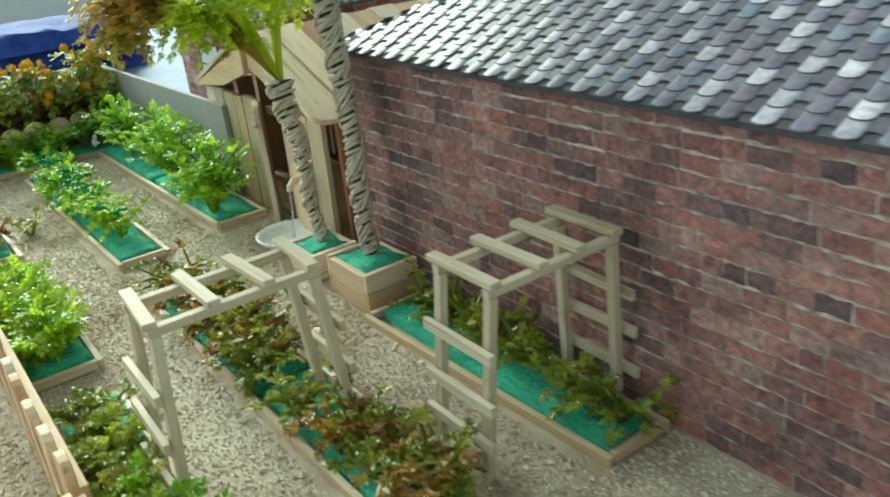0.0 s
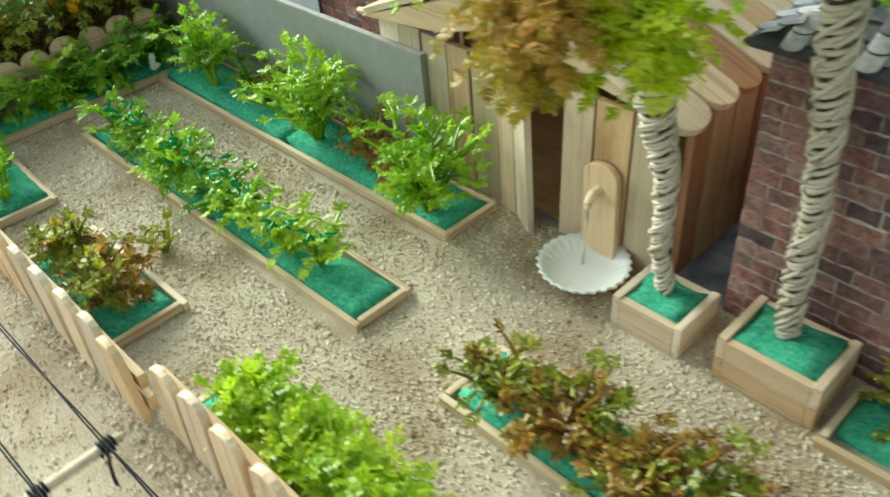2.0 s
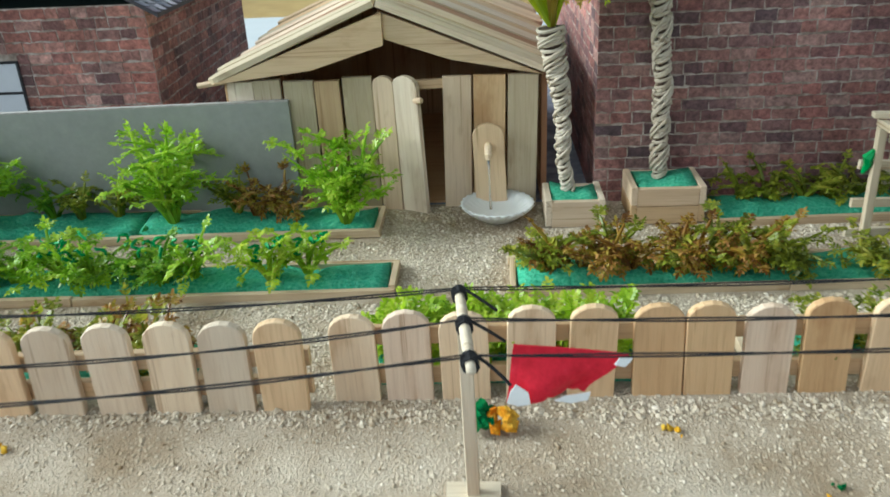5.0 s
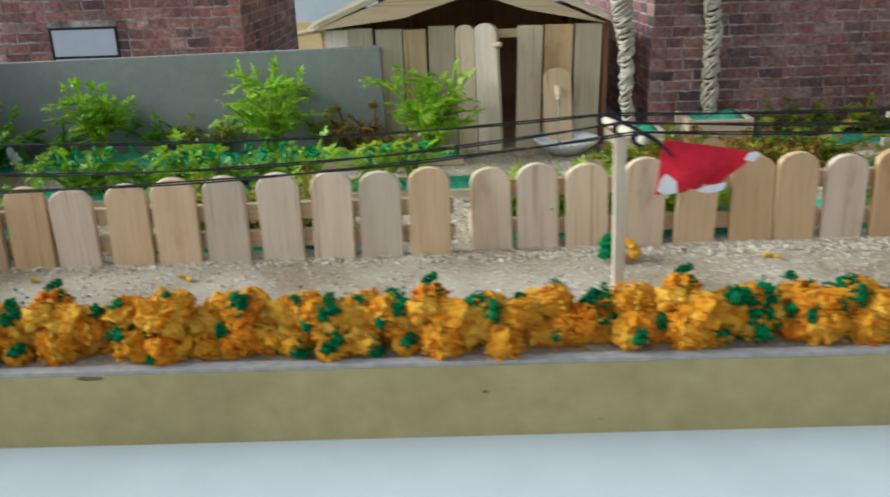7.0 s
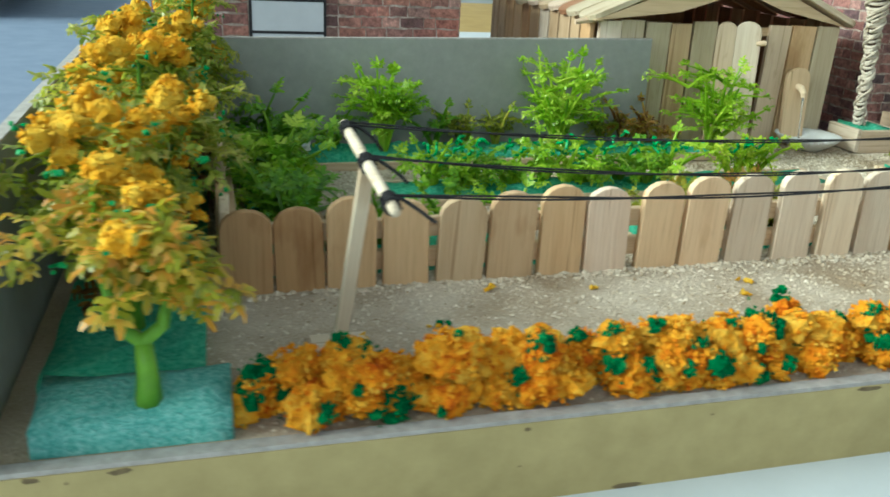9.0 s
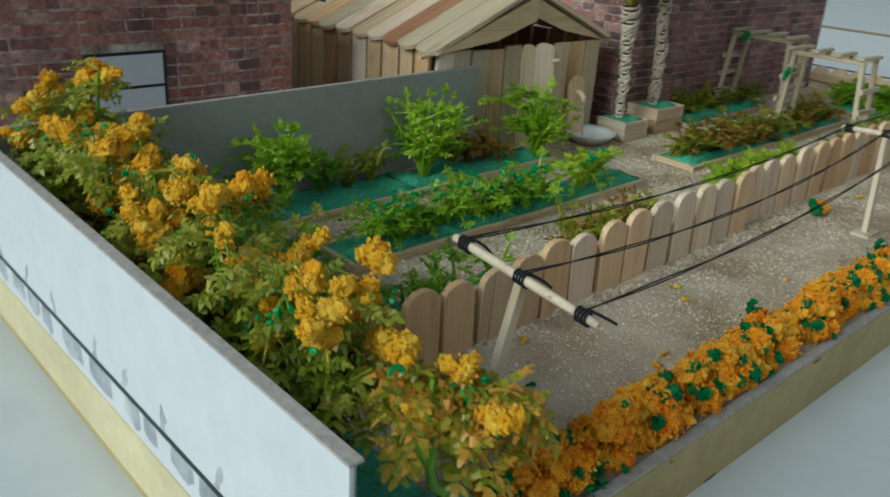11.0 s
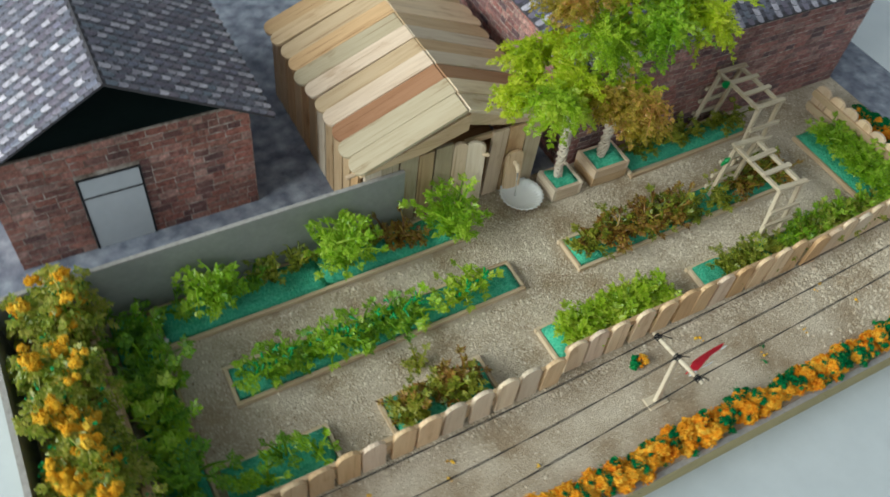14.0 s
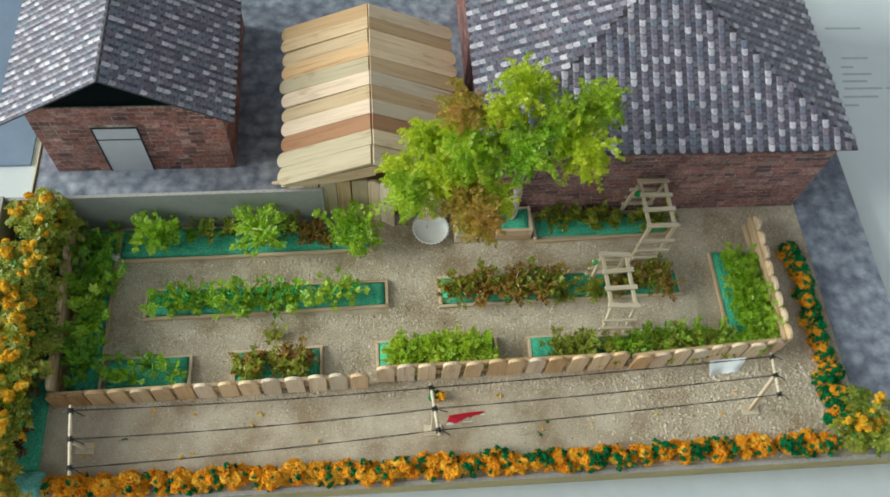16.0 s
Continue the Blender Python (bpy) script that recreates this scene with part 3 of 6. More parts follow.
# ---------------------------------------------------------------- brick houses
def brick_material(name, tones):
    m, nt, b = material(name, 0.7, spec=0.3)
    info = nt.nodes.new("ShaderNodeObjectInfo")
    geo = nt.nodes.new("ShaderNodeNewGeometry")
    add = nt.nodes.new("ShaderNodeMath")
    nt.links.new(info.outputs["Random"], add.inputs[0])
    nt.links.new(geo.outputs["Random Per Island"], add.inputs[1])
    wrap = nt.nodes.new("ShaderNodeMath")
    wrap.operation = "FRACT"
    nt.links.new(add.outputs[0], wrap.inputs[0])
    tone = ramp(nt, wrap.outputs[0], [(i / (len(tones) - 1), c) for i, c in enumerate(tones)])
    v = object_coords(nt, (1, 1, 1))
    n = noise_at(nt, v, 520, 6, 0.75)
    c = mix(nt, tone, ramp(nt, n, [(0.28, (0.35, 0.32, 0.34)), (0.5, (1, 1, 1)), (0.7, (1.75, 1.7, 1.65))]), 1.0, "MULTIPLY")
    # the print is paler and darker in patches that run over many bricks
    place_at = nt.nodes.new("ShaderNodeNewGeometry")
    broad = noise_at(nt, place_at.outputs["Position"], 38, 4, 0.6)
    c = mix(nt, c, ramp(nt, broad, [(0.3, (0.62, 0.6, 0.6)), (0.5, (1, 1, 1)), (0.7, (1.45, 1.45, 1.42))]), 1.0, "MULTIPLY")
    nt.links.new(c, b.inputs["Base Color"])
    bump_on(nt, b, n, 0.6, 0.0005)
    return m


BRICK = brick_material("printed_brick", [(0.242, 0.107, 0.0968), (0.299, 0.146, 0.133), (0.153, 0.0899, 0.0968), (0.318, 0.157, 0.139), (0.254, 0.129, 0.121), (0.108, 0.073, 0.0847), (0.28, 0.118, 0.109), (0.356, 0.213, 0.193), (0.204, 0.129, 0.127)])
RED_BRICK = brick_material("printed_red_brick", [(0.302, 0.122, 0.1), (0.375, 0.179, 0.145), (0.181, 0.101, 0.0972), (0.4, 0.187, 0.149), (0.314, 0.144, 0.121), (0.145, 0.0834, 0.0842), (0.351, 0.144, 0.117), (0.435, 0.259, 0.227), (0.242, 0.144, 0.13)])
MORTAR = speckled("printed_mortar", [(0.25, (0.20, 0.155, 0.13)), (0.45, (0.38, 0.32, 0.28)), (0.6, (0.55, 0.49, 0.44)), (0.8, (0.68, 0.63, 0.58))], 420, 0.85, 0.3, 0.0004, broad=(70, (0.5, 0.46, 0.43), (1.15, 1.15, 1.15)))
BRICK_H, BRICK_L, JOINT = 0.392, 0.86, 0.055


def brick_meshes(mat):
    """A few ragged bricks lying in x and z, proud of their paper along -y."""
    out = []
    for n in range(7):
        r = random.Random(100 + n)
        long = BRICK_L * (0.55, 0.8, 0.92, 1.0, 1.08, 1.2, 0.7)[n] - 0.032
        hi = BRICK_H - JOINT
        ring = []
        for px, pz in ((0, 0), (0.33, 0), (0.67, 0), (1, 0), (1, 0.5), (1, 1), (0.6, 1), (0.3, 1), (0, 1), (0, 0.5)):
            ring.append((px * long + r.uniform(-0.022, 0.022), 0.0, pz * hi + r.uniform(-0.032, 0.032)))
        out.append((long + 0.032, Shape().prism(ring, (0, -0.014, 0)).mesh("brick", mat)))
    return out


BRICKS, RED_BRICKS = brick_meshes(BRICK), brick_meshes(RED_BRICK)


def brick_face(parent, origin, along, length, height, hole=None, limit=300, r=rng, bricks=None):
    """Courses of bricks on one wall face: origin at its lower corner, along to the right as seen from outside."""
    along, bricks = Vector(along), bricks or BRICKS
    turn = math.degrees(math.atan2(along.y, along.x))
    spots, z = [], 0.01
    course = height / round(height / BRICK_H)
    while z + course < height + 0.05:
        blocked = hole and z + course > hole[2] and z < hole[3]
        for a, b in ((0, hole[0]), (hole[1], length)) if blocked else ((0, length),):
            x = a
            while b - x > 0.08:
                long, me = bricks[r.randrange(7)]
                if x == a and r.random() < 0.5:
                    long, me = bricks[0]
                if b - x - long < 0.35:
                    spots.append((x, z, me, (b - x) / long))
                    break
                spots.append((x, z, me, 1.0))
                x += long
        z += course
    rest = Shape()
    for k, (x, z, me, wide) in enumerate(spots):
        p = Vector(origin) + along * x
        m = place(p.x, p.y, origin[2] + z, 0, 0, turn) @ Matrix.Diagonal((wide, 1, course / BRICK_H, 1))
        if k < limit:
            part("brick", me, None, parent, m=m)
        else:
            rest.add([m @ v.co / CM for v in me.vertices], [tuple(q.vertices) for q in me.polygons])
    if rest.v:
        part("bricks", rest, bricks[0][1].materials[0], parent, kind="stuff")


TILE = island_coloured("printed_roof_tiles", [(0.0, (0.124, 0.105, 0.157)), (0.2, (0.196, 0.165, 0.23)), (0.4, (0.16, 0.165, 0.23)), (0.55, (0.232, 0.19, 0.241)), (0.7, (0.201, 0.19, 0.28)), (0.85, (0.17, 0.205, 0.263)), (1.0, (0.319, 0.28, 0.37))], 0.36, 0.6, grain=0.4, grain_scale=600)
TILE_PAN = island_coloured("printed_pan_tiles", [(0.0, (0.0876, 0.08, 0.112)), (0.4, (0.134, 0.125, 0.168)), (0.75, (0.154, 0.16, 0.207)), (1.0, (0.216, 0.2, 0.252))], 0.4, 0.5, grain=0.4, grain_scale=600)
TILE_PALE = island_coloured("pale_roof_tiles", [(0.0, (0.371, 0.345, 0.42)), (0.5, (0.515, 0.48, 0.571)), (1.0, (0.68, 0.64, 0.728))], 0.36, 0.6, grain=0.4, grain_scale=600)
ROOF_CARD = speckled("roof_card", [(0.3, (0.05, 0.046, 0.056)), (0.7, (0.085, 0.08, 0.092))], 300, 0.6)
# where the pale tiles of the print stand, row by row from the eave up
PALE_ROWS = ("010101", "010101", "001000", "100110", "001001", "001000", "010010", "101000", "001010")


def tiled(roof, corners, pitch=0.69, row=0.446):
    """Rows of printed tiles over a flat face; barrel tiles have flat pan tiles between them. corners: eave start, eave end, top end, top start."""
    a, b, c, d = (Vector(p) for p in corners)
    ex = (b - a).normalized()
    n = (b - a).cross(d - a).normalized()
    ey = n.cross(ex)
    height = (d - a).dot(ey)
    dark, pale, line, pans = Shape(), Shape(), Shape(), Shape()
    arch = ((0.0, 0.30, 0.0), (0.06, 0.10, 0.45), (0.22, -0.04, 0.85), (0.5, -0.10, 1.0), (0.78, -0.04, 0.85), (0.94, 0.10, 0.45), (1.0, 0.30, 0.0))
    for j in range(int(height / row) + 1):
        y = j * row
        f = min(1.0, (y + row * 0.5) / height)
        l0, r0 = (a.lerp(d, f) - a).dot(ex), (b.lerp(c, f) - a).dot(ex)
        for k in range(int(l0 / pitch) - 1, int(r0 / pitch) + 1):
            x = k * pitch
            w = pitch * 0.58
            if x < l0 - 0.12 or x + w > r0 + 0.12 or y + row > height + 0.1:
                continue
            light = PALE_ROWS[j % 9][k % 6] == "1"
            s = pale if light else dark
            lift = 0.045
            low = [a + ex * (x + px * w) + ey * (y + py * row) + n * (0.02 + lift * pz) for px, py, pz in arch]
            top = [a + ex * (x + px * w) + ey * (y + row * 1.1) + n * (0.015 + 0.03 * pz) for px, py, pz in arch]
            m = len(arch)
            s.add(low + top, [(i, i + 1, m + i + 1, m + i) for i in range(m - 1)])
            rim = 0.03
            edge = [a + ex * (x + w / 2 + (px - 0.5) * (w + 2 * rim)) + ey * (y + py * row - rim) + n * (0.014 + lift * pz * 0.92) for px, py, pz in arch]
            line.add(low + edge, [(m + i, m + i + 1, i + 1, i) for i in range(m - 1)])
            x2, y2 = x + w, y + row * 0.45
            if x2 + pitch - w < r0 + 0.1:
                pan = [(0.0, 0.0), (0.5, 0.08), (1.0, 0.0), (1.0, 0.86), (0.0, 0.86)]
                pans.add([a + ex * (x2 + px * (pitch - w)) + ey * (y2 + py * row) + n * (0.03 - 0.02 * py) for px, py in pan], [(0, 1, 2, 3, 4)])
    part("roof_tiles", dark, TILE, roof, "dark grey printed tiles", kind="stuff")
    part("pan_tiles", pans, TILE_PAN, roof, "dark flat tiles between the raised ones", kind="stuff")
    part("tile_outline", line, ROOF_CARD, roof, "dark printed outline of the tiles", kind="stuff")
    part("pale_tiles", pale, TILE_PALE, roof, "pale printed tiles", kind="stuff")


def door_part(parent, x0, x1, y, z1, split):
    d = part("door", Shape().box(x0, x1, y - 0.05, y - 0.004, 0.0, z1), WHITE_CARD, parent, "white paper door with a black outline")
    ink = bpy.data.materials["black_ink"]
    for nm, bx in (("frame", (x0 - 0.1, x0, 0, z1)), ("frame", (x1, x1 + 0.1, 0, z1)), ("frame", (x0 - 0.1, x1 + 0.1, z1, z1 + 0.1)), ("crossbar", (x0, x1, split - 0.05, split + 0.05))):
        part(nm, Shape().box(bx[0], bx[1], y - 0.062, y - 0.003, bx[2], bx[3]), ink, d, "black line")


speckled("black_ink", [(0.3, (0.012, 0.012, 0.015)), (0.7, (0.03, 0.03, 0.035))], 300, 0.5)


def house_left():
    x0, x1, y0, y1, h = -2.0, 9.22, 15.55, 28.0, 6.45
    t = thing("house", ((x0 + x1) / 2, (y0 + y1) / 2, 0), "small brick paper house with a grey tiled gable roof", "house", "model houses")
    note = "card wall covered with brick paper"
    wall = part("front_wall", Shape().box(x0, x1, y0, y0 + 0.13, 0, h), MORTAR, t, note)
    part("back_wall", Shape().box(x0, x1, y1 - 0.25, y1, 0, h), MORTAR, t, note)
    wall_w = part("side_wall", Shape().box(x0, x0 + 0.25, y0 + 0.13, y1 - 0.25, 0, h), MORTAR, t, note)
    wall_e = part("side_wall", Shape().box(x1 - 0.25, x1, y0 + 0.13, y1 - 0.25, 0, h), MORTAR, t, note)
    door_part(t, 1.4, 3.98, y0, 4.48, 3.38)
    brick_face(wall, (x0, y0, 0), (1, 0, 0), x1 - x0, h, hole=(1.4 - x0 - 0.1, 3.98 - x0 + 0.1, -1, 4.58), bricks=RED_BRICKS)
    brick_face(wall_e, (x1, y0, 0), (0, 1, 0), y1 - y0, h, limit=0, bricks=RED_BRICKS)
    brick_face(wall_w, (x0, y1, 0), (0, -1, 0), y1 - y0, h, limit=0, bricks=RED_BRICKS)
    # dark cards added to shut the loft against light from behind
    part("back_gable", Shape().prism([(x0, y1 - 0.2, h), (x1, y1 - 0.2, h), (x1, y1 - 0.2, 6.62), (3.42, y1 - 0.2, 10.0), (x0, y1 - 0.2, 6.88)], (0, 0.15, 0)), ROOF_CARD, t, "dark card added to shut the back gable")
    part("eave_strip", Shape().box(x1 - 0.2, x1 - 0.05, y0 + 0.2, y1 - 0.26, h + 0.002, 6.62), ROOF_CARD, t, "added dark card that shuts the gap under the eave")
    part("eave_strip", Shape().box(x0 + 0.05, x0 + 0.2, y0 + 0.2, y1 - 0.26, h + 0.002, 6.87), ROOF_CARD, t, "added dark card that shuts the gap under the eave")
    # added sheet whose dark colour stands for the shade inside the loft
    part("loft_board", Shape().box(x0 + 0.26, x1 - 0.26, y0 + 0.26, y1 - 0.26, h - 0.35, h - 0.2), PLAIN_DARK, t, "dark sheet put in for the shade under the roof")
    ye0, ye1, xr, zr, xl, xe, ze = 14.5, 29.0, 3.42, 10.15, -3.3, 10.1, 6.25
    s = Shape().prism([(xl, ye0, ze), (xr, ye0, zr), (xr, ye1, zr), (xl, ye1, ze)], (0.0, 0, -0.14))
    s.prism([(xr, ye0, zr), (xe, ye0, ze), (xe, ye1, ze), (xr, ye1, zr)], (0.0, 0, -0.14))
    roof = part("roof", s, ROOF_CARD, t, "folded card roof")
    tiled(roof, [(xl, ye1, ze), (xl, ye0, ze), (xr, ye0, zr), (xr, ye1, zr)], 0.56, 0.42)
    tiled(roof, [(xe, ye0, ze), (xe, ye1, ze), (xr, ye1, zr), (xr, ye0, zr)], 0.56, 0.42)


def house_right():
    x0, x1, y0, y1, h = 25.0, 46.4, 11.5, 30.5, 6.95
    t = thing("house", ((x0 + x1) / 2, (y0 + y1) / 2, 0), "large brick paper house with a grey tiled hip roof", "house", "model houses")
    note = "card wall covered with brick paper"
    wall = part("front_wall", Shape().box(x0, x1, y0, y0 + 0.25, 0, h), MORTAR, t, note)
    part("back_wall", Shape().box(x0, x1, y1 - 0.25, y1, 0, h), MORTAR, t, note)
    wall_w = part("side_wall", Shape().box(x0, x0 + 0.25, y0 + 0.25, y1 - 0.25, 0, h), MORTAR, t, note)
    wall_e = part("side_wall", Shape().box(x1 - 0.25, x1, y0 + 0.25, y1 - 0.25, 0, h), MORTAR, t, note)
    brick_face(wall, (x0, y0, 0), (1, 0, 0), x1 - x0, h)
    brick_face(wall_w, (x0, y1, 0), (0, -1, 0), y1 - y0, h, limit=0)
    brick_face(wall_e, (x1, y0, 0), (0, 1, 0), y1 - y0, h, limit=0)
    xa, xb, ya, yb, ze, k = 24.5, 47.4, 11.2, 31.4, 6.98, 0.42
    run = (xb - xa) / 2
    zr = ze + k * run
    a, b, c, d = (xa, ya, ze), (xb, ya, ze), (xb, yb, ze), (xa, yb, ze)
    p, q = (xa + run, min(ya + run, (ya + yb) / 2), zr), (xa + run, max(yb - run, (ya + yb) / 2), zr)
    s = Shape()
    for face in ((a, b, p), (b, c, q, p), (c, d, q), (d, a, p, q)):
        s.prism(face, (0, 0, -0.12))
    roof = part("roof", s, ROOF_CARD, t, "folded card hip roof")
    for face in ((a, b, p, p), (b, c, q, p), (d, a, p, q)):
        tiled(roof, face)


house_left()
house_right()


# ---------------------------------------------------------------- the stick shed
def shed():
    xl, xr, y0, y1, h, xm, zr = 13.1, 23.3, 11.45, 23.0, 4.45, 18.18, 6.82
    t = thing("shed", (18.0, 17.2, 0), "wooden craft stick shed with a half open door", "shed")
    r = random.Random(21)
    for a, b, mat in ((13.1, 14.0, WOOD), (14.0, 14.93, WOOD_GREY), (14.95, 15.97, WOOD_GREY), (16.0, 16.86, WOOD_TAN), (16.9, 17.9, WOOD_GREY)):
        c = (a + b) / 2
        stick("plank", t, (c, y0 + r.uniform(-0.03, 0.03), 0), (c + r.uniform(-0.05, 0.05), y0, h + r.uniform(-0.1, 0.12)), (0, -1, 0), b - a - 0.05, 0.2, mat)
    stick("plank", t, (18.28, y0 - 0.12, 0), (18.2, y0 - 0.12, h + 0.1), (-0.25, -1, 0), 0.7, 0.2, WOOD, round1=True)
    door = stick("door", t, (19.08, y0 - 0.42, 0.02), (18.92, y0 - 0.4, 4.6), (-0.5, -0.87, 0), 0.95, 0.2, WOOD, round1=True, label="rounded stick door leaf standing ajar")
    part("door_knob", Shape().tube([(19.2, y0 - 0.64, 3.84), (19.36, y0 - 0.78, 3.88), (19.46, y0 - 0.86, 3.9)], [0.07, 0.11, 0.08], 7), WOOD, door, "small pale wooden knob")
    for a, b, mat in ((20.08, 21.03, WOOD), (21.06, 22.12, WOOD_ORANGE), (22.16, 23.16, WOOD_GREY)):
        c = (a + b) / 2
        stick("plank", t, (c - 0.08, y0 + r.uniform(-0.04, 0.04), 0), (c, y0, h), (0, -1, 0), b - a - 0.04, 0.2, mat)
    stick("lintel", t, (18.6, y0 + 0.15, h - 0.3), (20.4, y0 + 0.15, h - 0.25), (0, -1, 0), 0.3, 0.2, WOOD_TAN)
    y = y0 + 0.25
    while y < y1 - 0.4:
        w = r.choice((0.95, 1.05, 1.1, 0.9))
        for x, side in ((xl - 0.05, -1), (xr + 0.05, 1)):
            stick("plank", t, (x, y + w / 2, 0), (x, y + w / 2, h + 0.1 + r.uniform(-0.12, 0.05)), (side, 0, 0), w - r.uniform(0.1, 0.2), 0.2, r.choice((WOOD_TAN, WOOD_ORANGE, WOOD_ORANGE, WOOD)) if side < 0 else r.choice((WOOD_TAN, WOOD_RED)))
        y += w
    for k in range(9):
        x = xl + 0.6 + k * 1.12
        stick("plank", t, (x, y1 - 0.1, 0), (x, y1 - 0.1, 6.62 - 0.42 * (abs(x - xm) + 0.4)), (0, 1, 0), 1.16, 0.2, WOOD_TAN)
    part("floor_board", Shape().box(xl + 0.2, xr - 0.2, y0 + 0.3, y1 - 0.4, 0.004, 0.08), WOOD_DARK, t, "brown board floor")
    # gable boards under the front edge of the roof
    part("gable_board", Shape().prism([(12.75, y0 - 0.2, 4.5), (16.0, y0 - 0.2, 4.85), (18.32, y0 - 0.2, 5.55), (18.32, y0 - 0.2, 6.55)], (0, -0.2, 0)), WOOD_PLATE, t)
    part("gable_board", Shape().prism([(18.2, y0 - 0.06, 5.75), (20.4, y0 - 0.06, 5.0), (23.3, y0 - 0.06, 4.45), (18.2, y0 - 0.06, 6.55)], (0, -0.13, 0)), WOOD_PLATE, t)
    # roof sticks: from the ridge down to the eaves
    y, k = 11.0, 0
    while y < y1 + 0.2:
        w = r.choice((1.0, 1.08, 1.15)) if k else 1.3
        lift = 0.05 * (k % 2)
        for side, xe in ((-1, 12.6), (1, 23.75)):
            top = (xm + side * 0.03 + r.uniform(-0.06, 0.06), y + w / 2, zr + lift)
            low = (xe + r.uniform(-0.12, 0.12), y + w / 2 + r.uniform(-0.05, 0.05), 4.5 + lift)
            stick("roof_stick", t, top, low, (side * 0.45, 0, 1), w - 0.02, 0.2, WOOD_RED if k == 2 else r.choice((WOOD_TAN, WOOD_PINK, WOOD_PINK, WOOD_ORANGE, WOOD_TAN, WOOD_GREY)) if side < 0 else r.choice((WOOD, WOOD_TAN, WOOD_PEACH)), round1=True)
        y += w
        k += 1
    part("rafter_end", Shape().tube([(12.2, y0 - 0.05, 4.4), (13.2, y0 - 0.05, 4.55)], [0.1, 0.13], 6), WOOD, t)


shed()


# ---------------------------------------------------------------- fences
def picket_row(name, a, b, spots, height, face, label, group, seed=1, lean=0.03, tanned=False):
    """spots: how many pickets from a to b, or the distance of each from a."""
    r = random.Random(seed)
    a, b = Vector(a), Vector(b)
    t = thing(name, ((a.x + b.x) / 2, (a.y + b.y) / 2, 0), label, "fence", group)
    u, f, whole = (b - a).normalized(), Vector(face), (b - a).length
    if isinstance(spots, int):
        spots = [whole * (k + 0.5) / spots for k in range(spots)]
    for k, at in enumerate(spots):
        p = a + u * at
        hgt = height[0] + (height[1] - height[0]) * at / whole + r.uniform(-0.08, 0.1)
        q = p + u * r.uniform(-lean, lean) * hgt
        stick("picket", t, (p.x, p.y, -0.05), (q.x + f.x * r.uniform(-0.1, 0.05), q.y + f.y * r.uniform(-0.1, 0.05), hgt), face, r.uniform(0.98, 1.05), 0.2, WOOD_DARK if tanned and k < 2 else r.choice((WOOD_ORANGE, WOOD_TAN, WOOD_PEACH)) if tanned and k < 7 else r.choice((WOOD, WOOD_PEACH, WOOD_PINK, WOOD_PEACH, WOOD_ORANGE, WOOD_PEACH)), round1=True)
    back = -f * 0.22
    for z in (0.5, height[0] - 0.6):
        stick("rail", t, a + back + Vector((0, 0, z)), b + back + Vector((0, 0, z)), face, 0.42, 0.2, WOOD_TAN)
    return t


PALE_FENCE = "pale craft stick picket fence with rounded tops"
picket_row("picket_fence", (0.0, -0.2, 0), (17.6, 0.1, 0), (0.5, 1.57, 2.62, 3.78, 4.96, 6.11, 7.3, 8.42, 9.72, 10.87, 12.08, 13.42, 14.66, 15.84, 17.02), (1.8, 2.26), (0, -1, 0), PALE_FENCE, "garden fences", seed=3, tanned=True)
picket_row("picket_fence", (18.03, 0.4, 0), (32.7, 0.58, 0), (0.52, 1.66, 2.88, 4.25, 5.54, 6.97, 8.03, 9.22, 10.45, 11.75, 13.05, 14.15), (2.1, 2.2), (0, -1, 0), PALE_FENCE, "garden fences", seed=4)
picket_row("picket_fence", (33.0, 0.45, 0), (42.4, 1.05, 0), 8, (2.15, 2.0), (0, -1, 0), PALE_FENCE, "garden fences", seed=5)
picket_row("picket_fence", (42.75, 1.15, 0), (42.72, 9.8, 0), 8, (2.0, 2.05), (1, 0, 0), "short side fence of pale rounded craft sticks", "garden fences", seed=6)
picket_row("picket_fence", (-0.15, 10.5, 0), (0.05, 0.15, 0), 9, (1.9, 1.85), (-1, 0, 0), "side fence of craft sticks below the flower trees", "garden fences", seed=8)


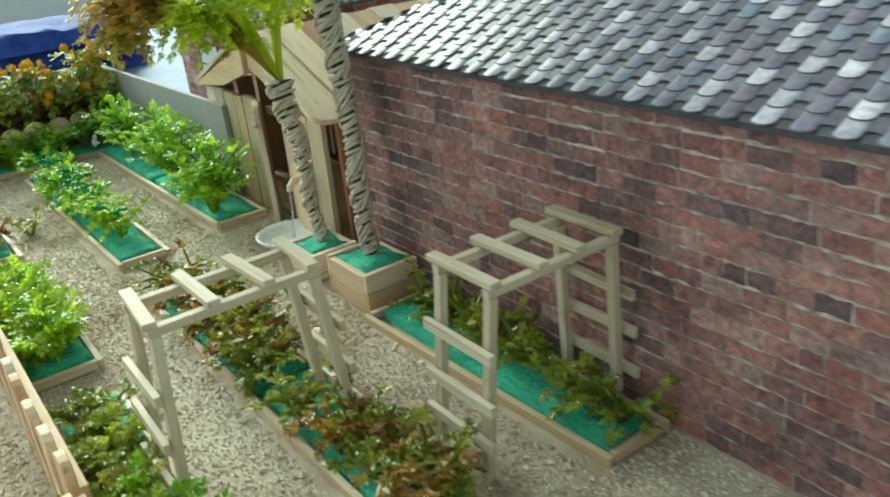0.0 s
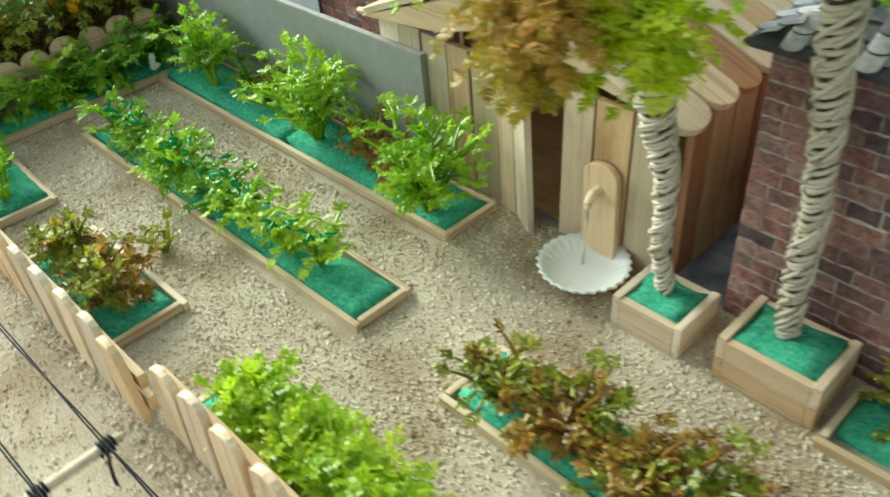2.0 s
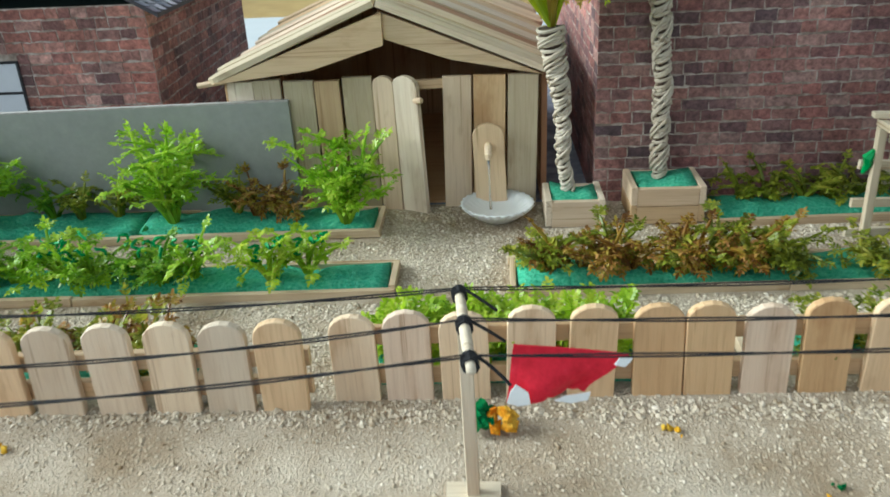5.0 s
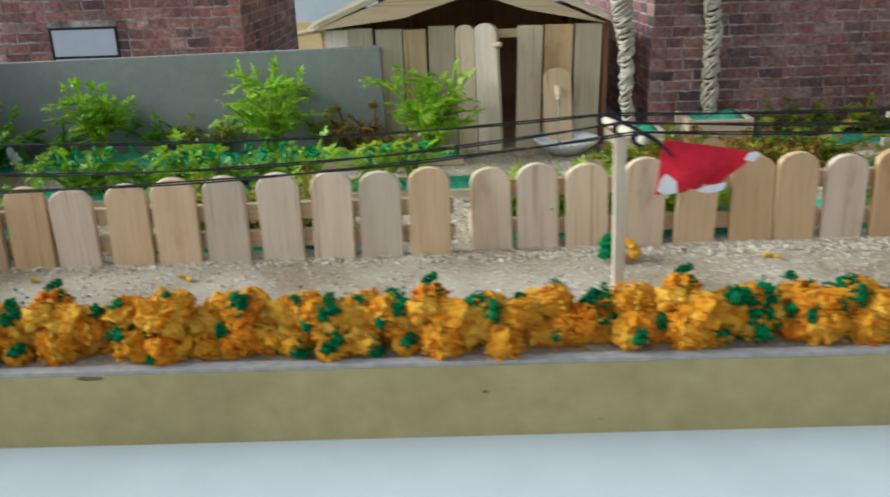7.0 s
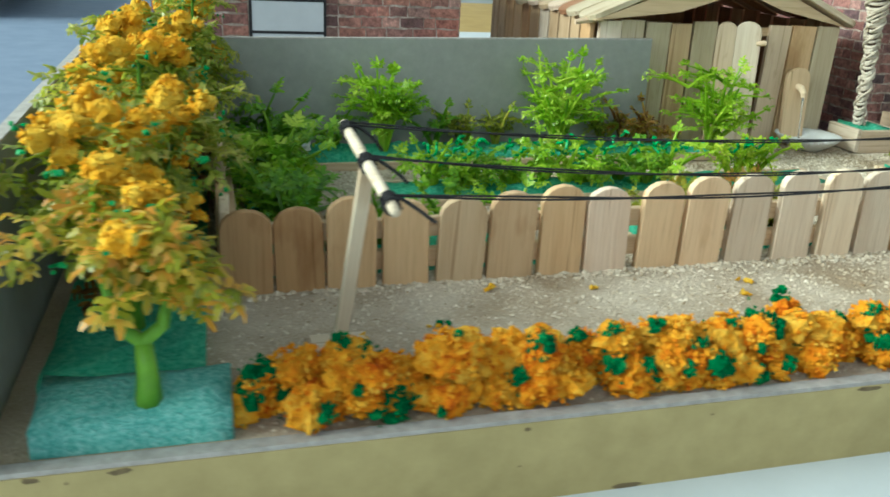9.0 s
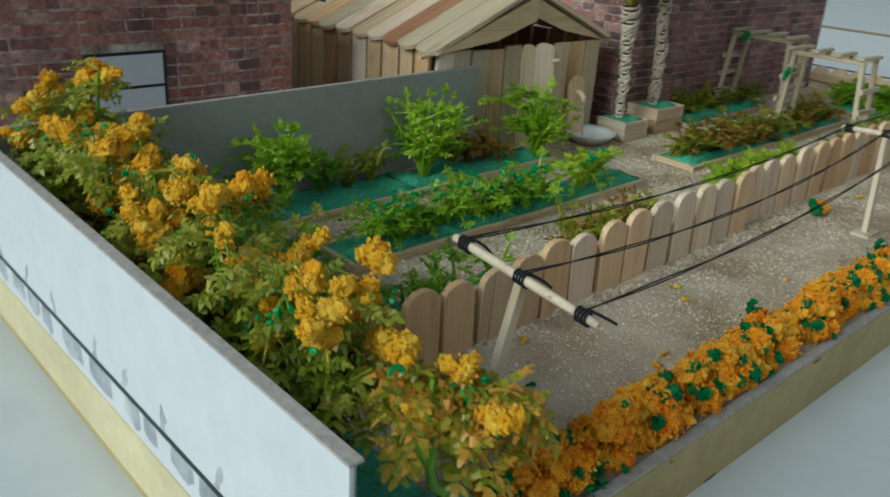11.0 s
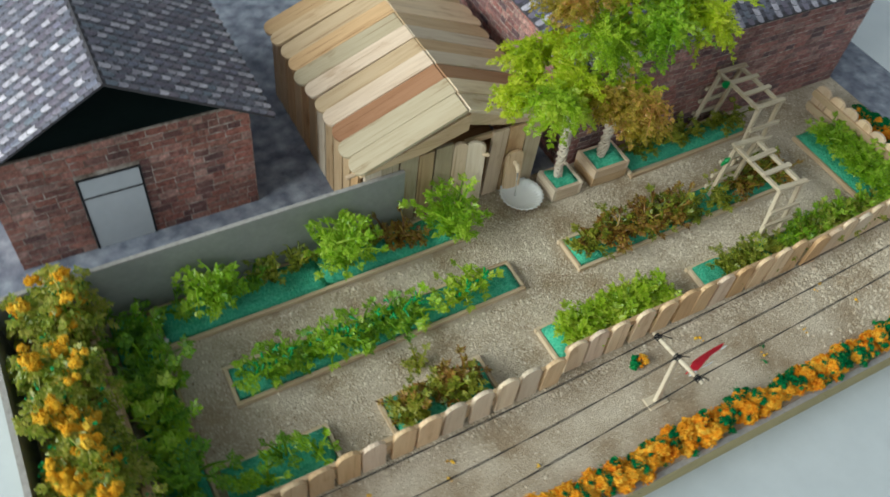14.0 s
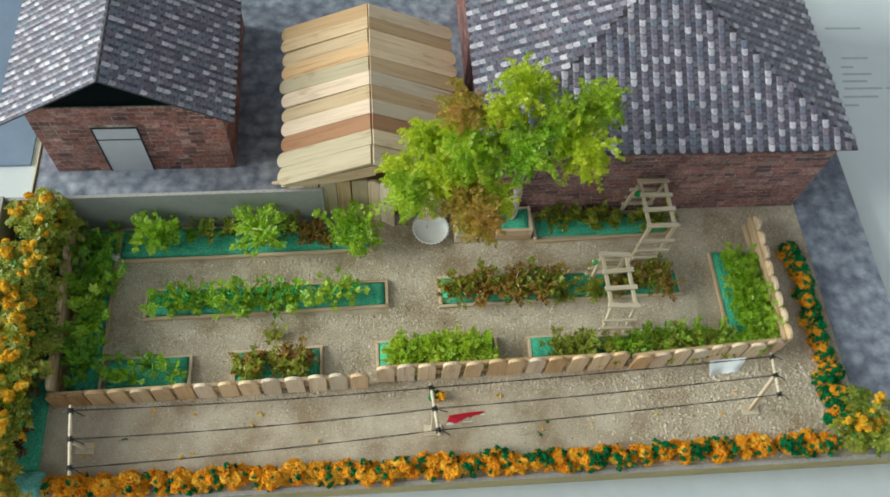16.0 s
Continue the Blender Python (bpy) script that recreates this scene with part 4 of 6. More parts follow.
# ---------------------------------------------------------------- raised beds
def bed(x0, x1, y0, y1, label, height=0.29, soil=0.37, seed=1, sides="nsew", skew=(0.0, 0.0)):
    r = random.Random(seed)
    t = thing("raised_bed", ((x0 + x1) / 2, (y0 + y1) / 2, 0), label, "garden bed", "raised beds")
    h, w = height - 0.03, 0.17
    for side, y, far in (("s", y0 + 0.1, skew[0]), ("n", y1 - 0.1, skew[1])):
        if side not in sides:
            continue
        # long sides are pieced together from craft sticks that do not quite line up
        cuts = [x0] + ([x0 + (x1 - x0) * r.uniform(0.38, 0.62)] if x1 - x0 > 9 else []) + [x1]
        for a, b in zip(cuts, cuts[1:]):
            ya, yb = (y + far * (x - x0) / (x1 - x0) + r.uniform(-0.025, 0.025) for x in (a, b))
            up = r.uniform(-0.03, 0.03)
            stick("edging", t, (a, ya, h / 2 + up), (b - 0.015, yb, h / 2 + up + r.uniform(-0.02, 0.02)), (0, -1, 0), h, w, WOOD_STRIP, skew1=r.uniform(-0.2, 0.2))
    if "w" in sides:
        stick("edging", t, (x0 + 0.1, y0 + 0.2, h / 2 + 0.02), (x0 + 0.1 + r.uniform(-0.05, 0.05), y1 - 0.2, h / 2 + 0.02), (-1, 0, 0), h, w, WOOD_STRIP)
    if "e" in sides:
        stick("edging", t, (x1 - 0.1, y0 + skew[0] + 0.2, h / 2 + 0.02), (x1 - 0.1 + r.uniform(-0.05, 0.05), y1 + skew[1] - 0.2, h / 2 + 0.03), (-1, 0, 0), h, w, WOOD_STRIP)
    # the sponge is cut short of the far end, and lies in two or three pieces
    top, inner = soil, 0.24
    n = max(1, round((x1 - x0) / 7.0))
    for k in range(n):
        a, b = x0 + inner + (x1 - x0 - 2 * inner) * k / n, x0 + inner + (x1 - x0 - 2 * inner) * (k + 1) / n
        lift = max(skew[0] * (b - x0) / (x1 - x0), 0.0)
        part("sponge_soil", blob_slab(a + 0.01, b - 0.01, y0 + 0.22 + lift, y1 - 0.22 + skew[1] * (a - x0) / (x1 - x0), 0.0, top + r.uniform(-0.04, 0.07), r, 0.1), SPONGE, t, "teal green kitchen sponge filling", smooth=True)
    return t


BEDS = {
    "back": (2.45, 18.05, 8.6, 11.0), "side": (0.4, 2.5, 0.3, 11.0), "corner": (2.55, 7.42, 0.25, 2.5),
    "centre": (4.35, 18.9, 4.68, 6.75), "right": (21.98, 37.4, 4.82, 6.95), "small": (9.74, 14.93, 0.35, 2.6),
    "lettuce": (18.0, 25.28, 0.72, 2.82), "front": (27.1, 39.45, 0.92, 2.75), "east": (39.65, 42.45, 1.15, 8.2), "wall": (28.4, 37.4, 9.15, 11.2),
}
# how far the far end of a bed's long strips stands behind the near end
SKEW = {"back": (0.32, 0.0), "centre": (0.32, 0.14), "right": (0.3, 0.1), "small": (0.1, 0.12), "wall": (0.3, 0.15)}
for n, (key, (x0, x1, y0, y1)) in enumerate(BEDS.items()):
    bed(x0, x1, y0, y1, "low raised bed edged with wooden strips and filled with teal sponge", seed=40 + n, sides={"side": "e", "corner": "en", "small": "wen", "lettuce": "wen", "front": "wn", "east": "w"}.get(key, "nsew"), skew=SKEW.get(key, (0.0, 0.0)))


def planter(x0, x1, y0, y1, h, label, mats):
    t = thing("planter_box", ((x0 + x1) / 2, (y0 + y1) / 2, 0), label, "planter", "palm planters")
    rows = len(mats)
    for k, mat in enumerate(mats):
        z, w = h * (k + 0.5) / rows, h / rows - 0.02
        stick("board", t, (x0, y0 + 0.1, z), (x1, y0 + 0.1, z), (0, -1, 0), w, 0.2, mat)
        stick("board", t, (x0, y1 - 0.1, z), (x1, y1 - 0.1, z), (0, -1, 0), w, 0.2, mat)
        stick("board", t, (x0 - 0.1, y0, z + 0.05), (x0 - 0.1, y1, z + 0.05), (-1, 0, 0), w, 0.2, mat)
        stick("board", t, (x1 + 0.1, y0, z + 0.05), (x1 + 0.1, y1, z + 0.05), (-1, 0, 0), w, 0.2, mat)
    part("sponge_soil", blob_slab(x0 + 0.02, x1 - 0.02, y0 + 0.2, y1 - 0.2, 0.0, h + 0.1, random.Random(int(x0)), 0.12), SPONGE, t, "teal sponge filling", smooth=True)


planter(23.45, 24.9, 9.38, 11.0, 0.88, "square planter of pale sticks with teal sponge", [WOOD])
planter(26.1, 28.0, 9.48, 11.25, 1.2, "taller two board wooden planter with teal sponge", [WOOD_TAN, WOOD])


# ---------------------------------------------------------------- plastic plants
GREEN = foliage("bright_green_leaves", [(0.25, (0.15, 0.33, 0.014)), (0.5, (0.34, 0.58, 0.028)), (0.75, (0.60, 0.75, 0.10))])
LIME = foliage("lime_leaves", [(0.25, (0.21, 0.39, 0.012)), (0.5, (0.42, 0.61, 0.03)), (0.75, (0.64, 0.73, 0.10))], through_light=0.55)
FERN = foliage("deep_green_leaves", [(0.25, (0.0715, 0.216, 0.0138)), (0.5, (0.182, 0.396, 0.023)), (0.75, (0.39, 0.576, 0.046))])
RUST = foliage("rusty_leaves", [(0.25, (0.15, 0.065, 0.015)), (0.42, (0.34, 0.17, 0.03)), (0.55, (0.38, 0.32, 0.035)), (0.75, (0.58, 0.30, 0.10))], jitter=0.5)
OLIVE = foliage("olive_leaves", [(0.25, (0.12, 0.15, 0.015)), (0.5, (0.28, 0.34, 0.03)), (0.75, (0.50, 0.48, 0.07))], jitter=0.4)
AMBER = foliage("amber_leaves", [(0.25, (0.30, 0.25, 0.02)), (0.5, (0.50, 0.40, 0.05)), (0.75, (0.68, 0.38, 0.13))], through_light=0.55, jitter=0.4)
PALM = foliage("palm_leaves", [(0.25, (0.34, 0.50, 0.016)), (0.5, (0.60, 0.72, 0.032)), (0.75, (0.80, 0.82, 0.11))], through_light=0.58)
MOSS = foliage("dusty_green_leaves", [(0.25, (0.16, 0.24, 0.02)), (0.5, (0.34, 0.41, 0.04)), (0.75, (0.56, 0.53, 0.12))], jitter=0.45)
GOLDEN = foliage("golden_olive_leaves", [(0.25, (0.22, 0.26, 0.02)), (0.42, (0.40, 0.40, 0.04)), (0.55, (0.58, 0.44, 0.07)), (0.72, (0.72, 0.36, 0.06))], through_light=0.55, jitter=0.5)
UMBER = foliage("brown_shade_leaves", [(0.25, (0.07, 0.03, 0.012)), (0.5, (0.16, 0.07, 0.018)), (0.75, (0.26, 0.16, 0.03))], jitter=0.5)
EMERALD = island_coloured("emerald_scraps", [(0.0, (0.0, 0.16, 0.04)), (1.0, (0.006, 0.32, 0.08))], 0.45)
ORANGE_FOAM = foam("orange_foam", [(0.24, (0.62, 0.11, 0.004)), (0.37, (0.88, 0.28, 0.011)), (0.52, (0.92, 0.40, 0.022)), (0.7, (0.93, 0.55, 0.07))])
YELLOW_FOAM = foam("yellow_foam", [(0.25, (0.80, 0.30, 0.011)), (0.45, (0.90, 0.47, 0.024)), (0.75, (0.92, 0.64, 0.085))])
GREEN_FOAM = foam("green_foam", [(0.25, (0.0, 0.09, 0.03)), (0.5, (0.003, 0.17, 0.05)), (0.75, (0.02, 0.26, 0.07))])



def bend(base, direction, length, droop, steps, r, wobble=0.15):
    """Points along a stem that sets out in one direction and sags."""
    p, d, out = Vector(base), Vector(direction).normalized(), []
    for k in range(steps + 1):
        out.append(p.copy())
        d = (d + Vector((r.uniform(-wobble, wobble), r.uniform(-wobble, wobble), r.uniform(-wobble, wobble) * 0.6 - droop / steps))).normalized()
        p = p + d * (length / steps)
    return out


def sprig(stems, leaves, base, direction, length, leaf, r, droop=0.6, gap=1.2, lobes=7, thick=0.09):
    pts = bend(base, direction, length, droop, 5, r)
    stems.tube(pts, [thick * (1 - 0.12 * k) for k in range(len(pts))], 4, False)
    leaf *= 1.3
    n = max(3, int(length / (leaf * gap)))
    for k in range(n):
        f = (k + 1) / n * (len(pts) - 1)
        i = min(int(f), len(pts) - 2)
        p = pts[i].lerp(pts[i + 1], f - i)
        d = (pts[i + 1] - pts[i]).normalized()
        side = d.cross(Vector((0, 0, 1)))
        if side.length < 0.05:
            side = d.orthogonal()
        side.normalize()
        s = 1 if k % 2 else -1
        for turn in (s, -s) if r.random() < 0.45 else (s,):
            way = d * 0.55 + side * turn * r.uniform(0.5, 1.0) + Vector((0, 0, r.uniform(-0.15, 0.6)))
            leaves.leaf(p, way, Vector((r.uniform(-0.5, 0.5), r.uniform(-0.5, 0.5), 1)), leaf * r.uniform(0.75, 1.3), lobes, r)
    leaves.leaf(pts[-1], pts[-1] - pts[-2], Vector((0.2, 0, 1)), leaf * 1.2, lobes, r)


def plant(name, at, seed, mat, height, spread, count, leaf, droop, label, category, group, branchy=2, lobes=7, scraps=0):
    """One plastic plant: stems that fan out of one foot, each with side twigs of small lobed leaves."""
    r = random.Random(seed)
    t = thing(name, at, label, category, group)
    st, lf = Shape(), Shape()
    foot = Vector(at)
    for k in range(count):
        w = 2 * math.pi * (k + r.uniform(-0.3, 0.3)) / count
        out = Vector((math.cos(w), math.sin(w), 0)) * spread * r.uniform(0.35, 1.0)
        tall = height * r.uniform(0.65, 1.0)
        start = foot + out * 0.12
        way = out + Vector((0, 0, tall))
        length = way.length
        pts = bend(start, way, length, droop * 0.5, 5, r, 0.1)
        sprig(st, lf, start, way, length, leaf, r, droop, lobes=lobes)
        for b in range(branchy):
            p = pts[r.choice((2, 3, 4))]
            a = r.uniform(0, 6.28)
            sprig(st, lf, p, Vector((math.cos(a), math.sin(a), r.uniform(0.1, 0.9))), length * r.uniform(0.3, 0.5), leaf, r, droop, lobes=lobes, thick=0.055)
    stem = part("stalk", st, mat, t)
    part("leaves", lf, mat, t, kind="stuff")
    if scraps:
        sc = Shape()
        for k in range(scraps):
            p = foot + Vector((r.uniform(-0.6, 0.6) * spread, r.uniform(-0.5, 0.5) * spread, height * r.uniform(0.5, 0.9)))
            q = bend(p, (r.uniform(-1, 1), r.uniform(-1, 1), r.uniform(-0.2, 1)), r.uniform(0.35, 0.7), 0.6, 6, r, 1.1)
            sc.tube(q, [0.03, 0.055, 0.04, 0.065, 0.05, 0.05, 0.02], 4)
        part("emerald_scrap", sc, EMERALD, t, "dark emerald plastic scraps caught in the leaves", kind="stuff")
    return t


def patch(protos, spots, r, z):
    """Copies of a few plants over the given spots."""
    for k, (x, y) in enumerate(spots):
        copy_thing(protos[k % len(protos)], place(x, y, z, r.uniform(-8, 8), r.uniform(-8, 8), r.uniform(0, 360)))


def rows(x0, x1, y0, y1, nx, ny, r, loose=0.35):
    dx, dy = (x1 - x0) / nx, (y1 - y0) / ny
    return [(x0 + dx * (i + 0.5 + r.uniform(-loose, loose)), y0 + dy * (j + 0.5 + r.uniform(-loose, loose))) for i in range(nx) for j in range(ny)]


SOIL = 0.36
pr = random.Random(5)
# back bed: three tall bushes and low rusty ones between them
for k, (x, y, h, sp, n) in enumerate(((5.15, 9.6, 2.75, 0.75, 9), (11.25, 9.75, 3.15, 0.8, 11), (16.95, 9.35, 2.95, 0.8, 10))):
    plant("plastic_bush", (x, y, SOIL), 60 + k, GREEN, h, sp, n, 0.29, 0.5, "tall bright green plastic bush in the back bed", "plant", "back bed bushes", 5)
rusty = [plant("plastic_plant", (x, 10.1, SOIL), 70 + k, m, 1.5, 0.7, 4, 0.26, 1.1, "low wilted brown and green plastic plant", "plant", "back bed low plants", 2) for k, (x, m) in enumerate(((8.0, OLIVE), (13.9, RUST), (3.6, FERN)))]
patch(rusty, [(9.2, 10.3), (14.8, 10.1), (7.0, 10.2), (13.2, 10.3)], pr, SOIL)
# side bed: broad dark ferns
ferns = [plant("fern_plant", (1.45, y, SOIL), 80 + k, m, 2.1, 0.95, 7, 0.4, 1.4, "broad dark green plastic fern in the side bed", "plant", "side bed ferns", 2) for k, (y, m) in enumerate(((9.3, FERN), (6.3, FERN), (4.8, GREEN)))]
patch(ferns[:2], [(1.4, 2.4), (1.45, 7.4)], pr, SOIL)
small_greens = [plant("seedling", (x, y, SOIL), 90 + k, m, 1.4, 0.55, 3, 0.27, 0.9, "small green plastic seedling on sponge", "plant", "corner bed seedlings", 1) for k, (x, y, m) in enumerate(((5.3, 1.7, FERN), (6.6, 1.3, GREEN), (3.4, 1.2, FERN)))]
patch(small_greens, [(1.4, 1.2), (4.3, 1.0)], pr, SOIL)
# centre bed: loose sprawling seedlings, some with emerald scraps
sprawl = [plant("seedling", (x, y, SOIL), 100 + k, m, 1.45, 0.72, 5, 0.26, 1.3, "sprawling green plastic seedling with arching stems", "plant", "centre bed seedlings", 2, scraps=sc) for k, (x, y, m, sc) in enumerate(((16.4, 5.9, LIME, 7), (13.2, 5.8, GREEN, 6), (10.4, 5.6, GREEN, 3), (7.0, 5.7, FERN, 4)))]
patch(sprawl[:1], [(15.4, 5.6)], pr, SOIL)
patch(sprawl[1:], [(9.2, 5.8), (8.1, 5.6), (11.7, 5.9), (5.8, 5.7), (6.5, 5.4), (12.4, 5.5), (9.8, 5.5)], pr, SOIL)
# right bed: crowded rusty plants
reds = [plant("rusty_plant", (x, 5.8, SOIL), 110 + k, m, 1.35, 0.62, 5, 0.27, 1.4, "curled brown and olive plastic plant", "plant", "right bed plants", 2) for k, (x, m) in enumerate(((22.9, OLIVE), (24.6, RUST), (26.6, RUST), (28.6, OLIVE)))]
patch(reds, rows(22.6, 30.4, 5.3, 6.5, 5, 2, pr, 0.3) + rows(33.0, 36.8, 5.3, 6.5, 3, 2, pr, 0.3) + [(31.6, 5.7)], pr, SOIL)
# small bed, lettuce bed, front bed, end bed, wall bed
mixed = [plant("rusty_plant", (x, 1.5, SOIL), 120 + k, m, 1.25, 0.6, 5, 0.26, 1.2, "olive and red plastic plant in the small bed", "plant", "small bed plants", 2) for k, (x, m) in enumerate(((11.0, OLIVE), (12.6, RUST)))]
patch(mixed, rows(10.3, 14.4, 1.0, 2.0, 3, 2, pr, 0.25), pr, SOIL)
lettuce = [plant("lettuce_plant", (x, 1.8, SOIL), 130 + k, LIME, 1.2, 0.5, 6, 0.3, 1.0, "dense lime green plastic leaves like lettuce", "plant", "lettuce bed plants", 2) for k, x in enumerate((19.6, 21.4, 23.0))]
patch(lettuce, rows(18.9, 24.6, 1.25, 2.35, 5, 2, pr, 0.25), pr, SOIL)
fronts = [plant("olive_plant", (x, 1.7, SOIL), 140 + k, m, 1.25, 0.6, 5, 0.27, 1.2, "olive green plastic plant in the front bed", "plant", "front bed plants", 2) for k, (x, m) in enumerate(((28.9, OLIVE), (30.4, MOSS), (33.0, GREEN)))]
patch(fronts[:2], rows(28.8, 32.6, 1.3, 2.2, 3, 1, pr, 0.3), pr, SOIL)
patch(fronts[1:], rows(33.5, 39.4, 1.3, 2.2, 6, 2, pr, 0.3), pr, SOIL)
easts = [plant("green_plant", (41.2, y, SOIL), 150 + k, m, 1.5, 0.7, 6, 0.28, 1.0, "bright green plastic plant in the end bed", "plant", "end bed plants", 2) for k, (y, m) in enumerate(((2.2, GREEN), (4.6, GREEN)))]
patch(easts, rows(40.7, 42.0, 1.6, 7.4, 2, 6, pr, 0.3), pr, SOIL)
walls = [plant("olive_plant", (x, 10.5, SOIL), 160 + k, m, 1.25, 0.7, 4, 0.27, 1.2, "dark olive plastic plant below the brick wall", "plant", "wall bed plants", 2) for k, (x, m) in enumerate(((29.6, OLIVE), (31.6, OLIVE)))]
patch(walls, [(30.5, 10.7), (33.2, 10.6), (35.6, 10.5), (36.8, 10.4), (32.4, 10.7)], pr, SOIL)
plant("weed", (12.2, 3.45, 0.0), 170, OLIVE, 0.85, 0.45, 3, 0.24, 0.8, "small olive weed growing out of the sand", "plant", "", 1)


# ---------------------------------------------------------------- palms
CORD = wood("twisted_paper_cord", [(0.564, 0.496, 0.41), (0.672, 0.608, 0.525)], 0.7)
CORE = speckled("dark_trunk_core", [(0.3, (0.05, 0.035, 0.025)), (0.7, (0.12, 0.085, 0.06))], 300)


def palm(base, top, r0, r1, clumps, seed, label):
    r = random.Random(seed)
    base, top = Vector(base), Vector(top)
    t = thing("palm_tree", base, label, "palm tree", "planted palms")
    axis = top - base
    n = 12
    spine = [base + axis * (k / n) + Vector((0.06 * math.sin(k * 0.7 + seed), 0.05 * math.cos(k * 0.9), 0)) for k in range(n + 1)]
    rad = [r0 + (r1 - r0) * (k / n) ** 3.4 for k in range(n + 1)]
    trunk = part("trunk", Shape().tube(spine, rad, 10), CORE, t)
    # the cord is wound round and round, and crosses itself here and there
    turns, per = int(axis.length / 0.135), 12

    def around(f, w, grow=0.0):
        q = f * n
        i = min(int(q), n - 1)
        p = spine[i].lerp(spine[i + 1], q - i)
        rr = rad[i] + (rad[i + 1] - rad[i]) * (q - i) + 0.05 + grow
        return p + Vector((math.cos(w) * rr, math.sin(w) * rr, 0))

    s, pts = Shape(), []
    for k in range(turns * per):
        f = k / (turns * per)
        tilt = 0.09 * math.sin(k / per * 2 * math.pi + 1.1) + 0.045 * math.sin(k * 0.37)
        pts.append(around(f, k / per * 2 * math.pi, 0.02 * math.sin(k * 1.9)) + Vector((0, 0, tilt)))
    s.tube(pts, 0.06, 6)
    part("cord", s, CORD, trunk, "pale twisted cord wound round the trunk", smooth=True)
    s = Shape()
    for k in range(int(axis.length * 7)):
        f0, w0 = r.uniform(0.02, 0.9), r.uniform(0, 6.28)
        s.tube([around(min(0.99, f0 + 0.09 * j / 6), w0 + j * 0.38, 0.08) for j in range(7)], 0.052, 5)
    part("cord_strand", s, CORD, trunk, "loose strands across the winding", kind="stuff", smooth=True)
    by_mat = {}
    for c, size, mat in clumps:
        st, lf = by_mat.setdefault(mat.name, (Shape(), Shape(), mat))[:2]
        c = Vector(c)
        for k in range(int(42 * size)):
            a, e = r.uniform(0, 6.28), r.uniform(-0.6, 0.8)
            way = Vector((math.cos(a) * math.cos(e), math.sin(a) * math.cos(e), math.sin(e)))
            root = c - way * 0.15 + Vector((r.uniform(-0.3, 0.3), r.uniform(-0.3, 0.3), r.uniform(-0.4, 0.2))) * size
            sprig(st, lf, root, way, size * r.uniform(0.45, 1.05), 0.2, r, 1.1, gap=0.6, thick=0.03)
        d = c - top
        path = [top + d * f + Vector((0, 0, 0.9 * math.sin(f * math.pi))) for f in (0, 0.25, 0.5, 0.75, 1)]
        st.tube(path, [0.1, 0.09, 0.08, 0.07, 0.05], 5)
        for f in (1, 2, 3):
            for _ in range(3):
                a = r.uniform(0, 6.28)
                sprig(st, lf, path[f], d.normalized() + Vector((math.cos(a), math.sin(a), 0.2)), size * 0.6, 0.22, r, 0.9, gap=0.65, thick=0.03)
    for st, lf, mat in by_mat.values():
        crown = part("crown", lf, mat, t, kind="stuff")
        part("fronds", st, mat, crown)


palm((24.05, 10.3, 0.75), (23.45, 10.15, 6.1), 0.1, 0.36,
     [((20.0, 7.4, 9.9), 1.7, LIME), ((21.6, 8.6, 9.6), 1.7, PALM), ((23.6, 6.0, 9.5), 1.5, AMBER), ((24.8, 7.4, 8.8), 1.4, PALM), ((22.6, 7.2, 9.4), 1.4, AMBER), ((23.5, 5.9, 8.7), 1.2, AMBER), ((21.0, 11.4, 9.2), 1.6, PALM), ((22.9, 11.2, 9.4), 1.5, PALM), ((19.6, 9.8, 8.6), 1.4, PALM)], 3,
     "palm with a cord wound trunk and yellow green crown")
palm((27.0, 10.45, 1.05), (26.45, 10.5, 9.2), 0.14, 0.27,
     [((26.4, 12.3, 12.4), 1.9, PALM), ((22.8, 10.6, 12.3), 1.2, AMBER), ((30.6, 12.0, 11.4), 1.9, LIME), ((25.0, 10.7, 12.2), 1.5, PALM), ((29.5, 9.1, 10.8), 2.0, PALM), ((23.5, 9.2, 11.0), 2.1, LIME), ((26.2, 8.8, 11.2), 1.9, GREEN), ((23.3, 12.2, 11.0), 1.5, AMBER), ((28.5, 10.7, 11.6), 1.9, LIME)], 4,
     "taller palm with a cord wound trunk and green crown")


